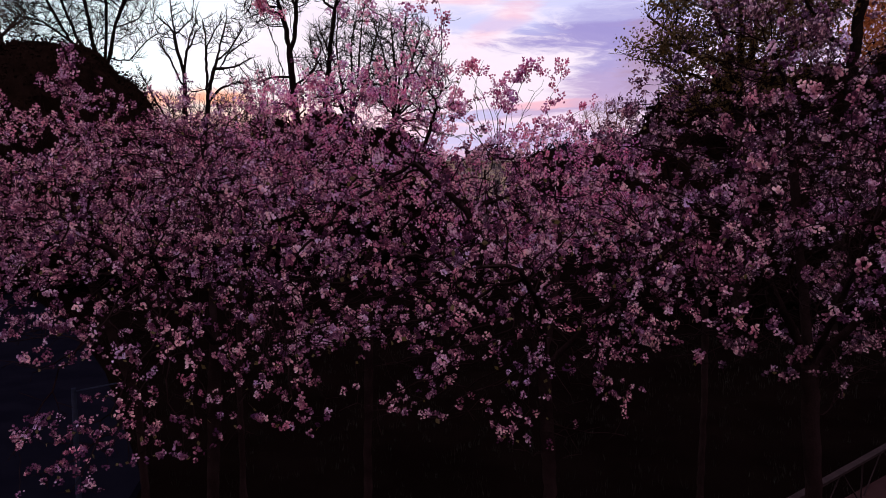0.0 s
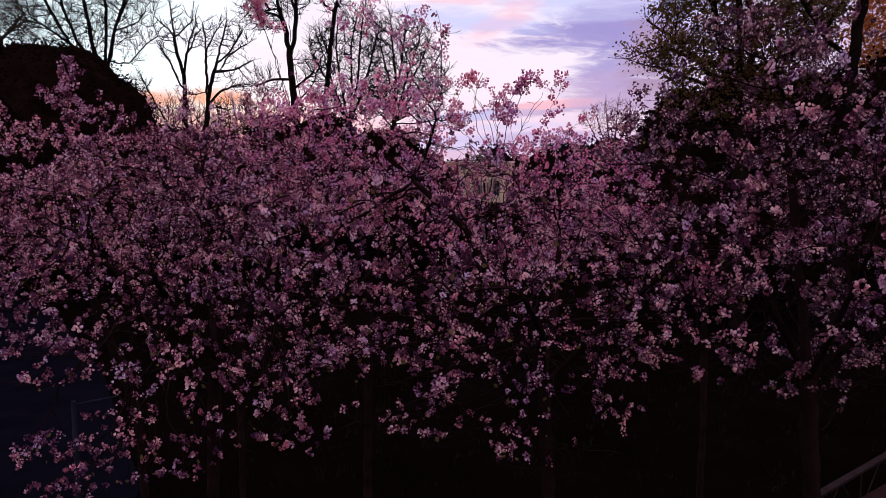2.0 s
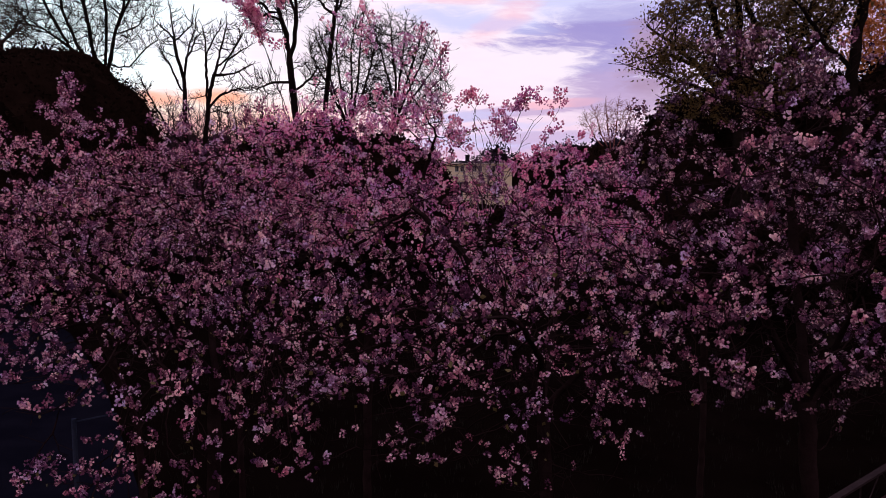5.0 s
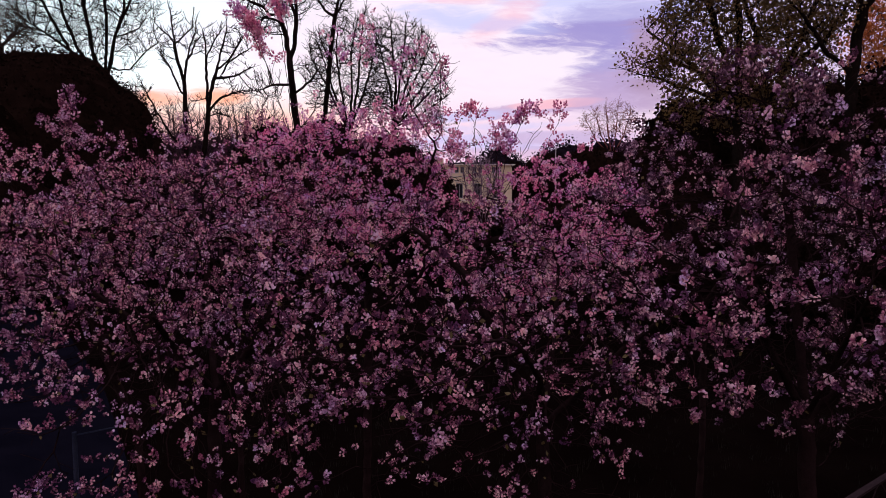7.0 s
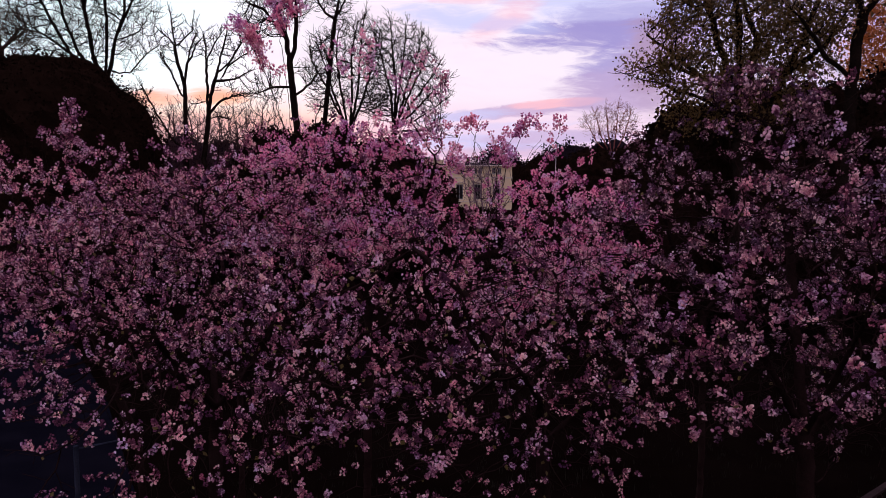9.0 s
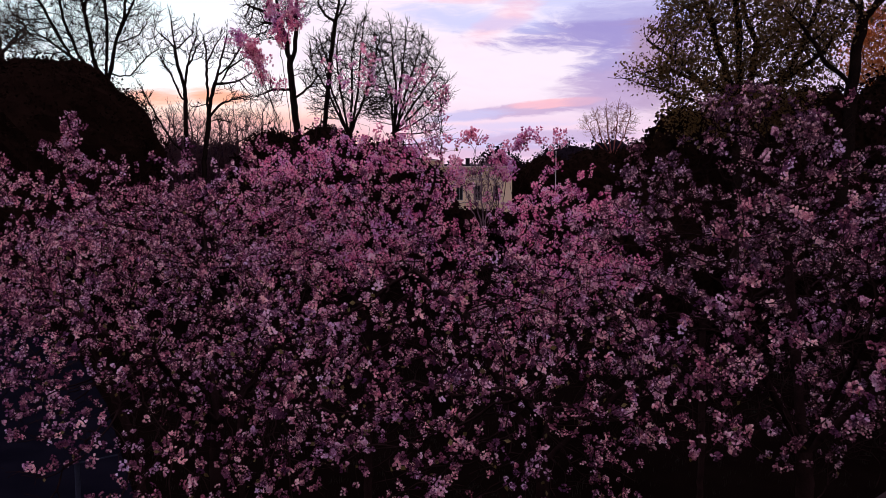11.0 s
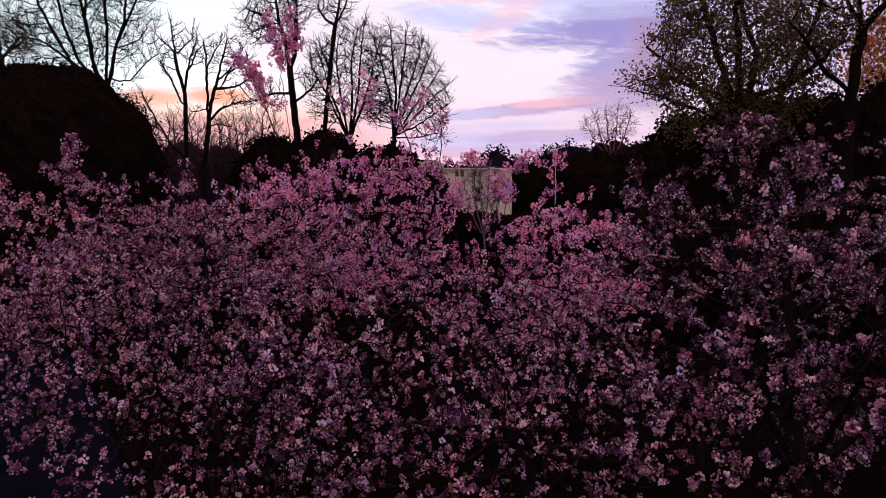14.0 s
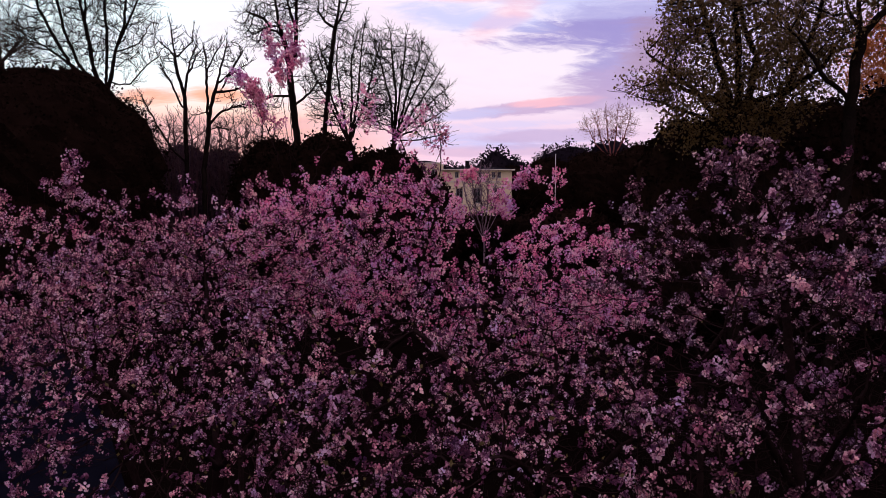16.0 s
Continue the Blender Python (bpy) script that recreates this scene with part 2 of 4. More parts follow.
STONE = make_mat("pale_trim", (0.74, 0.68, 0.56), (0.86, 0.81, 0.70), 0.8, 0.85, 0.2, 8)
ROOF = make_mat("dark_slate", (0.008, 0.008, 0.01), (0.024, 0.022, 0.026), 0.6, 0.95, 0.5, 6, spec=0.0)
FRAME = make_mat("grey_window_paint", (0.22, 0.24, 0.25), (0.34, 0.36, 0.36), 2, 0.6, 0.1, 20)
WHITE = make_mat("white_paint", (0.62, 0.62, 0.6), (0.8, 0.8, 0.78), 2, 0.5, 0.1, 20)
GLASS = make_mat("window_glass", (0.012, 0.014, 0.018), (0.03, 0.034, 0.04), 0.5, 0.08, 0.0, 5, spec=0.6)

# ---- mesh helpers ----


def mesh_of(name, verts, faces, material, smooth=False):
    """A mesh from arrays; all faces have the same number of corners."""
    verts, faces = np.asarray(verts, np.float32), np.asarray(faces, np.int32)
    used, flat = np.unique(faces, return_inverse=True)
    verts, faces = verts[used], flat.reshape(faces.shape).astype(np.int32)
    me = bpy.data.meshes.new(name)
    me.vertices.add(len(verts))
    me.vertices.foreach_set("co", verts.ravel())
    me.loops.add(faces.size)
    me.loops.foreach_set("vertex_index", faces.ravel())
    me.polygons.add(len(faces))
    me.polygons.foreach_set("loop_start", np.arange(len(faces), dtype=np.int32) * faces.shape[1])
    me.polygons.foreach_set("use_smooth", np.full(len(faces), smooth))
    me.materials.append(material)
    me.update(calc_edges=True)
    me.validate()
    return me


def child(name, me, parent, label=""):
    ob = new(name, me)
    ob.parent = parent
    return tagged(ob, label) if label else ob


def part(name, bm, material, parent, label=""):
    me = bpy.data.meshes.new(name)
    bm.to_mesh(me)
    bm.free()
    me.materials.append(material)
    return child(name, me, parent, label)


def box(bm, x0, x1, y0, y1, z0, z1, bevel=0.0):
    r = bmesh.ops.create_cube(bm, size=1.0, matrix=Matrix.LocRotScale(((x0 + x1) / 2, (y0 + y1) / 2, (z0 + z1) / 2), None, (x1 - x0, y1 - y0, z1 - z0)))
    if bevel:
        edges = {e for v in r["verts"] for e in v.link_edges}
        bmesh.ops.bevel(bm, geom=list(edges), offset=bevel, segments=1, affect="EDGES")


def unit(v):
    return v / np.maximum(np.linalg.norm(v, axis=-1, keepdims=True), 1e-9)


def inside(rng, lobes, n):
    """n points spread evenly through a union of ellipsoids (x, y, z, rx, ry, rz)."""
    lobes = np.array(lobes, float)
    w = np.prod(lobes[:, 3:], axis=1)
    pick = rng.choice(len(lobes), n, p=w / w.sum())
    p = unit(rng.normal(size=(n, 3))) * rng.random((n, 1)) ** (1 / 3)
    return lobes[pick, :3] + p * lobes[pick, 3:]


def grow(rng, spines, targets, step, reach, kill, rounds, lift=0.0, wander=0.25, crook=0.13):
    """A branch skeleton that starts from polylines (-1: from the ground, 1: from the nearest limb) and grows towards the targets. Returns points and parents."""
    pts, par = [], []
    for spine, root in spines:
        spine = [np.array(p, float) for p in spine]
        last = -1 if root < 0 else int(np.argmin(np.linalg.norm(np.array(pts) - spine[0], axis=1)))
        fork = root >= 0
        for a, b in zip(spine, spine[1:]):
            n = max(1, int(np.linalg.norm(b - a) / step))
            for i in range(n):
                if i == 0 and fork:
                    fork = False
                    continue
                pts.append(a + (b - a) * i / n + rng.normal(size=3) * crook * step * (i > 0))
                par.append(last)
                last = len(pts) - 1
        pts.append(spine[-1])
        par.append(last)
    P, parent = np.array(pts), list(par)
    near = np.full(len(targets), -1)
    dist = np.full(len(targets), 1e9)

    def update(first):
        for s in range(first, len(P), 400):
            d = np.linalg.norm(targets[:, None, :] - P[None, s:s + 400, :], axis=2)
            j = d.argmin(axis=1)
            m = d[np.arange(len(targets)), j]
            better = m < dist
            dist[better], near[better] = m[better], j[better] + s

    update(0)
    alive = np.ones(len(targets), bool)
    kids = {}
    for _ in range(rounds):
        act = alive & (dist < reach)
        if not act.any():
            break
        ids = near[act]
        d = unit(targets[act] - P[ids])
        nodes, inv = np.unique(ids, return_inverse=True)
        s = np.zeros((len(nodes), 3))
        np.add.at(s, inv, d)
        s = unit(unit(s) + rng.normal(size=s.shape) * wander + np.array((0, 0, lift)))
        keep = np.array([kids.get(int(n), 0) < 3 for n in nodes])
        if not keep.any():
            break
        for n in nodes[keep]:
            kids[int(n)] = kids.get(int(n), 0) + 1
        first = len(P)
        P = np.vstack([P, P[nodes[keep]] + s[keep] * step])
        parent += [int(n) for n in nodes[keep]]
        update(first)
        alive &= dist > kill
        for n in nodes[~keep]:
            alive[near == n] &= False
    return P, np.array(parent)


def add_twigs(rng, P, parent, roots, length, segs, lift, spread, each=1):
    """Short twigs of a few pieces from the given nodes."""
    new_p, new_par = [], []
    n0 = len(P)
    for r in roots:
        d0 = unit(P[r] - P[parent[r]]) if parent[r] >= 0 else np.array((0, 0, 1.0))
        for _ in range(each):
            d = unit(d0 + rng.normal(size=3) * spread + np.array((0, 0, lift)))
            q, last = P[r].copy(), r
            ln = length * rng.uniform(0.5, 1.2) / segs
            for _ in range(segs):
                d = unit(d + rng.normal(size=3) * 0.15 + np.array((0, 0, lift * 0.15)))
                q = q + d * ln
                new_p.append(q)
                new_par.append(last)
                last = n0 + len(new_p) - 1
    if not new_p:
        return P, parent
    return np.vstack([P, new_p]), np.concatenate([parent, new_par])


def radii(parent, tip, power, most):
    r = np.zeros(len(parent))
    for i in range(len(parent) - 1, -1, -1):
        if r[i] == 0:
            r[i] = tip ** power
        if parent[i] >= 0:
            r[parent[i]] += r[i]
    return np.minimum(r ** (1 / power), most)


def tubes(P, parent, r, k):
    """Tapered tubes along a skeleton, k corners round; a side branch starts with a ring of its own."""
    n = len(P)
    d = np.zeros((n, 3))
    has = parent >= 0
    d[has] = unit(P[has] - P[parent[has]])
    d[~has] = (0, 0, 1)
    main = np.full(n, -1)
    order = np.argsort(r)
    for i in order:
        if parent[i] >= 0:
            main[parent[i]] = i
    ref = unit(np.array((0.45, 0.83, 0.31)))
    u = unit(np.cross(d, ref))
    v = np.cross(d, u)
    ang = np.arange(k) * 2 * np.pi / k
    ring = u[:, None, :] * np.cos(ang)[None, :, None] + v[:, None, :] * np.sin(ang)[None, :, None]
    verts = [(P[:, None, :] + ring * r[:, None, None]).reshape(-1, 3)]
    kid = np.nonzero(has)[0]
    side = kid[main[parent[kid]] != kid]
    start = parent.copy() * k
    verts.append((P[parent[side]][:, None, :] + ring[side] * (r[side] * 1.15)[:, None, None]).reshape(-1, 3))
    start[side] = n * k + np.arange(len(side)) * k
    a = start[kid][:, None] + np.arange(k)[None, :]
    b = kid[:, None] * k + np.arange(k)[None, :]
    faces = np.stack([a, np.roll(a, -1, 1), np.roll(b, -1, 1), b], axis=2).reshape(-1, 4)
    return np.vstack(verts), faces


def turns(rng, n):
    """n random rotation matrices."""
    q = unit(rng.normal(size=(n, 4)))
    w, x, y, z = q.T
    return np.stack([1 - 2 * (y * y + z * z), 2 * (x * y - z * w), 2 * (x * z + y * w),
                     2 * (x * y + z * w), 1 - 2 * (x * x + z * z), 2 * (y * z - x * w),
                     2 * (x * z - y * w), 2 * (y * z + x * w), 1 - 2 * (x * x + y * y)], axis=1).reshape(n, 3, 3)


def stand(rng, axis):
    """Rotation matrices that turn z to the given axes, with a random spin."""
    x = unit(np.cross(axis, rng.normal(size=axis.shape)))
    return np.stack([x, np.cross(axis, x), axis], axis=2)


def scatter(rng, templates, places, sizes, axis=None):
    """Turned copies of small templates (verts, quads), as one pair of arrays; axis: where each one's z points."""
    vs, fs, base = [], [], 0
    which = rng.integers(len(templates), size=len(places))
    for i, (tv, tf) in enumerate(templates):
        m = which == i
        n = int(m.sum())
        if not n:
            continue
        v = np.einsum("nij,kj->nki", turns(rng, n) if axis is None else stand(rng, axis[m]), tv) * sizes[m][:, None, None] + places[m][:, None, :]
        vs.append(v.reshape(-1, 3))
        fs.append((tf[None] + (np.arange(n) * len(tv))[:, None, None]).reshape(-1, 4) + base)
        base += n * len(tv)
    return np.vstack(vs), np.vstack(fs)


def flower(rng, size, count, rings):
    """An upright cup of petals that share their middle; rings: two bent quads a petal, else one."""
    v, f = [np.zeros(3)], []
    turn = rng.uniform(0, 6.28)
    for i in range(count):
        a = turn + i * 2 * np.pi / count + rng.normal() * 0.2
        o = 0.52 + rng.normal() * 0.2
        ln = size * rng.uniform(0.8, 1.2)
        out = np.array((math.cos(a), math.sin(a), 0))
        side = np.array((-math.sin(a), math.cos(a), 0))
        mid = out * ln * 0.55 * math.sin(o) + np.array((0, 0, ln * 0.5 * math.cos(o)))
        tip = out * ln * math.sin(o) + np.array((0, 0, ln * (math.cos(o) + 0.12)))
        b = len(v)
        if rings:
            v += [mid + side * ln * 0.36, tip * 0.94 + side * ln * 0.24, tip * 0.98, tip * 0.94 - side * ln * 0.24, mid - side * ln * 0.36]
            f += [(0, b + 2, b + 1, b), (0, b + 4, b + 3, b + 2)]
        else:
            v += [mid * 1.25 + side * ln * 0.36, tip * 1.05, mid * 1.25 - side * ln * 0.36]
            f.append((0, b + 2, b + 1, b))
    return np.array(v), np.array(f)


def spray(rng, count, size, height, petals_each=4, rings=False):
    """An upright plume of cupped flowers round a short twig end."""
    vs, fs, base = [], [], 0
    lean = rng.normal(size=2) * 0.16
    for i in range(count):
        h = height * ((i + 0.5 * rng.random()) / count) ** 0.85
        a = i * 2.4 + rng.normal() * 0.4
        d = unit(np.array((math.cos(a), math.sin(a), rng.uniform(0.9, 2.6) + 1.5 * (i == count - 1))))
        fv, ff = flower(rng, size * rng.uniform(0.8, 1.2), petals_each, rings)
        x = unit(np.cross(d, rng.normal(size=3)))
        y = np.cross(d, x)
        out = size * rng.uniform(0.3, 1.3) * (1.15 - 0.5 * h / height)
        fv = fv[:, :1] * x + fv[:, 1:2] * y + fv[:, 2:] * d + np.array((lean[0] * h, lean[1] * h, h)) + d * np.array((out * 1.9, out * 1.9, out * 0.4))
        vs.append(fv)
        fs.append(ff + base)
        base += len(fv)
    return np.vstack(vs), np.vstack(fs)


LEAF = [(np.array(((0, 0, 0), (0.35, 0.5, 0.08), (0, 1, 0), (-0.35, 0.5, 0.08))), np.array(((0, 1, 2, 3),)))]

# ---- ground ----


def ground_sheet():
    """One sheet to the horizon, finer near the middle, with a gentle roll."""
    rng = np.random.default_rng(4)
    rr = np.concatenate([np.linspace(0, 60, 41), np.geomspace(66, 3500, 30)])
    k = 96
    verts, faces = [], []
    for i, r in enumerate(rr):
        for j in range(k):
            a = 2 * np.pi * j / k
            x, y = r * math.cos(a), r * math.sin(a) + 15
            h = 0.10 * noise.noise((x * 0.13, y * 0.13, 0)) + 0.04 * noise.noise((x * 0.5, y * 0.5, 3))
            verts.append((x, y, h * min(1.0, 80 / (r + 1)) - 0.05))
    for i in range(len(rr) - 1):
        for j in range(k):
            j2 = (j + 1) % k
            faces.append((i * k + j, (i + 1) * k + j, (i + 1) * k + j2, i * k + j2))
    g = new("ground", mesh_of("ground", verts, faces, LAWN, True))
    tagged(g, "dark evening lawn reaching to the horizon", "ground", kind="structure")


def strip(name, line, width, material, label, category, z=0.10):
    """A path along a line, with a slab's thickness and sloped edges."""
    bm = bmesh.new()
    rows = []
    pts = [Vector(p) for p in line]
    for i, p in enumerate(pts):
        d = (pts[min(i + 1, len(pts) - 1)] - pts[max(i - 1, 0)]).normalized()
        n = Vector((-d.y, d.x))
        rows.append([bm.verts.new((*(p + n * w), h)) for w, h in ((-width / 2 - 0.1, -0.25), (-width / 2, z), (0, z + 0.03), (width / 2, z), (width / 2 + 0.1, -0.25))])
    for a, b in zip(rows, rows[1:]):
        for i in range(4):
            bm.faces.new((a[i], a[i + 1], b[i + 1], b[i]))
    bmesh.ops.recalc_face_normals(bm, faces=bm.faces)
    me = bpy.data.meshes.new(name)
    bm.to_mesh(me)
    bm.free()
    me.materials.append(material)
    tagged(new(name, me), label, category, kind="structure")


ground_sheet()
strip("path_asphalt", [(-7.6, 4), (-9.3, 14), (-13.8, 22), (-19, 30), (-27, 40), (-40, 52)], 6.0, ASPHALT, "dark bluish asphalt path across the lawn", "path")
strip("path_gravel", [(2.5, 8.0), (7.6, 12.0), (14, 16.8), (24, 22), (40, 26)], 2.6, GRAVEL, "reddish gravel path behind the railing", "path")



def grass():
    """Blades in loose tufts over the lawn round the trees."""
    rng = np.random.default_rng(5)
    n = 15000
    mid = np.stack([rng.uniform(-16, 16, 3000), rng.uniform(6, 30, 3000)], axis=1)
    p = np.repeat(mid, 5, axis=0) + rng.normal(size=(n, 2)) * 0.06
    a, h, w = rng.uniform(0, 6.28, n), rng.uniform(0.06, 0.16, n), 0.006
    side = np.stack([np.cos(a), np.sin(a), 0 * a], axis=1) * w
    lean = np.stack([rng.normal(size=n) * 0.4, rng.normal(size=n) * 0.4, np.ones(n)], axis=1) * h[:, None]
    foot = np.concatenate([p, np.full((n, 1), -0.12)], axis=1)
    top = foot + lean + np.array((0, 0, 0.1))
    v = np.stack([foot - side, foot + side, top + side * 0.2, top - side * 0.2], axis=1).reshape(-1, 3)
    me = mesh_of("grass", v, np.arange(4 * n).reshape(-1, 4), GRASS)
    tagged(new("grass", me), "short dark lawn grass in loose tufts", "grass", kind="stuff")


grass()

# ---- cherry trees ----
RNG = np.random.default_rng(11)
SPRAYS = [spray(RNG, n, 0.030, h, 5, True) for n, h in ((8, 0.07), (10, 0.10), (11, 0.14), (7, 0.05), (9, 0.09), (12, 0.16))]
NEAR = [spray(RNG, n, 0.030, h) for n, h in ((7, 0.05), (9, 0.08), (11, 0.12), (12, 0.16), (8, 0.07), (10, 0.10), (6, 0.04))]
FAR = [spray(RNG, n, 0.036, h) for n, h in ((6, 0.06), (7, 0.09), (8, 0.13), (9, 0.17))]


def shelves(p, seed):
    """Draw points towards gently waving layers, as the boughs spread in shelves."""
    gap = 0.40
    wave = np.array([0.30 * noise.noise((q[0] * 0.5, q[1] * 0.5, seed)) + 0.12 * noise.noise((q[0] * 1.4, q[1] * 1.4, seed)) for q in p])
    k = (p[:, 2] - wave) / gap
    p[:, 2] += (np.round(k) - k) * gap * 0.72
    return p


def cherry_tree(label, seed, spines, lobes, amount, shoots=(), low=(), fill=1.0, full=0.32, single=300, petal=BLOSSOM, hem=4.6, airy=0.028, bloom=1.0, tuft=(1, 1, 1, 2)):
    """trunk with limbs, twigs, young leaves, blossoms. lobes: the crown; low: thin drooping parts; shoots: tall wands (x, y, z foot, x, y, z tip)."""
    rng = np.random.default_rng(seed)
    targets = shelves(inside(rng, lobes, amount), seed)
    if low:
        targets = np.vstack([targets, inside(rng, low, int(amount * airy))])
    P, parent = grow(rng, spines, targets, 0.13, 1.6, 0.20, 90, 0.05, crook=0.05)
    fat = radii(parent, 0.006, 2.4, 0.17)
    ends = np.nonzero(fat < 0.014)[0]
    P, parent = add_twigs(rng, P, parent, ends[rng.random(len(ends)) < 0.35], 0.28, 2, 0.35, 0.6)
    first_wand, tops = len(P), set()
    for foot_tip in shoots:
        foot, tip = np.array(foot_tip[:3]), np.array(foot_tip[3:])
        root = int(np.argmin(np.linalg.norm(P - foot, axis=1)))
        last, a = root, P[root]
        n = max(3, int(np.linalg.norm(tip - a) / 0.11))
        side = rng.normal(size=3) * 0.05
        extra, ep = [], []
        for i in range(1, n + 1):
            f = i / n
            extra.append(a + (tip - a) * f + side * math.sin(f * 3.1) * 2 + rng.normal(size=3) * 0.015)
            ep.append(last)
            last = len(P) + len(extra) - 1
        tops.update(range(len(P) + int(n * (0.74 if n > 18 else 0.45)), len(P) + n))
        P, parent = np.vstack([P, extra]), np.concatenate([parent, ep])
        before = len(P)
        P, parent = add_twigs(rng, P, parent, [before - n + i for i in range(int(n * 0.74) if n > 18 else n // 2, n, 2 if n > 14 else 4)], 0.26, 3, 0.3, 0.8)
        tops.update(range(before, len(P)))
    fat = radii(parent, 0.0036, 2.2, 0.17)
    tree = tagged(new("cherry_tree"), label, "tree", "blossoming cherry trees")
    base = P[0].copy()
    tree.location = base
    P = P - base
    thick = fat > 0.03
    # trunk and limbs: those nodes that are thick, in the first mesh
    v, f = tubes(P, parent, fat * np.where(thick, 1 + 0.05 * np.sin(P[:, 2] * 2.3 + P[:, 0]), 1), 6)
    flare = np.clip(1 - v[:, 2] / 0.5, 0, 1)[:, None] * (np.linalg.norm(v[:, :2], axis=1, keepdims=True) < 0.4)
    v[:, :2] *= (1 + 0.55 * flare)
    of = np.repeat(np.nonzero(parent >= 0)[0], 6)
    v3, f3 = tubes(P, parent, fat, 3)
    of3 = np.repeat(np.nonzero(parent >= 0)[0], 3)
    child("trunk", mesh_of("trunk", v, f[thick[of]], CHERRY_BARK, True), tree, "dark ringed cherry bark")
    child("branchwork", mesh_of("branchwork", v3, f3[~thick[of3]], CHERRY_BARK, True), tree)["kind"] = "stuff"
    thin = np.nonzero(fat < 0.013)[0]
    wand = np.array([i for i in range(first_wand, len(P)) if i in tops], int)
    high = P[thin, 2] + base[2] > hem                  # below the hem the twigs carry few flowers
    thin = thin[high | (rng.random(len(thin)) < 0.22)]
    thin = thin[thin < first_wand]
    patch = np.array([noise.noise(Vector(p) * 1.1 + Vector((seed, 0, 0))) for p in P[thin] + base])
    up = thin
    for _ in range(4):                                 # whole sprays are in flower or not
        up = np.where(parent[up] >= 0, parent[up], up)
    layers = Vector((1.7, 1.7, 5.2))                   # the boughs lie in loose shelves
    clump = np.array([noise.noise(Vector(p) * layers + Vector((0, seed, 0))) for p in P[up] + base])
    thin = thin[rng.random(len(thin)) < np.clip(full + 0.06 + 1.0 * patch + 3.4 * clump, 0.02, 1.0) * fill]
    many = rng.choice(tuft, len(thin))
    many_w = np.array([4 if q[2] + base[2] > 9.0 else 3 if noise.noise(Vector(q) * 2.6) > 0.02 else 0 for q in P[wand]], int)   # the tallest wands are the fullest
    node = np.concatenate([np.repeat(thin, many), np.repeat(wand, many_w)])
    along = unit(P[node] - P[np.maximum(parent[node], 0)])
    axis = unit(along * 0.55 + rng.normal(size=along.shape) * 0.32 + np.array((0, 0, 0.95)))
    places = P[node] + rng.normal(size=along.shape) * np.array((0.045, 0.045, 0.02)) * (1 + 0.2 * max(tuft))
    sizes = rng.uniform(0.7, 1.2, len(places)) * bloom
    order = np.argsort(places[:, 1] + base[1] + rng.random(len(places)) * 0.8)
    places, sizes, axis = places[order], sizes[order], axis[order]
    for p, s, a in zip(places[:single], sizes[:single], axis[:single]):
        ob = child("blossom", SPRAY_MESHES[int(rng.integers(len(SPRAY_MESHES)))], tree)
        turn = Vector(a).to_track_quat("Z", "Y") @ Euler((0, 0, rng.uniform(0, 6.28))).to_quaternion()
        ob.matrix_basis = Matrix.LocRotScale(Vector(p), turn, (s, s, s))
    v, f = scatter(rng, NEAR if base[1] < 11 else FAR, places[single:], sizes[single:], axis[single:])
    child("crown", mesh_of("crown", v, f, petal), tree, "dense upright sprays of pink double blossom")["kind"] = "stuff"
    lp = P[thin][rng.random(len(thin)) < 0.25]
    v, f = scatter(rng, LEAF, lp, rng.uniform(0.04, 0.075, len(lp)))
    child("young_foliage", mesh_of("young_foliage", v, f, YOUNG_LEAF), tree, "small bronze young leaves")["kind"] = "stuff"
    return tree


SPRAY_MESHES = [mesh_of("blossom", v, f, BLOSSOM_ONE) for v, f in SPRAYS]

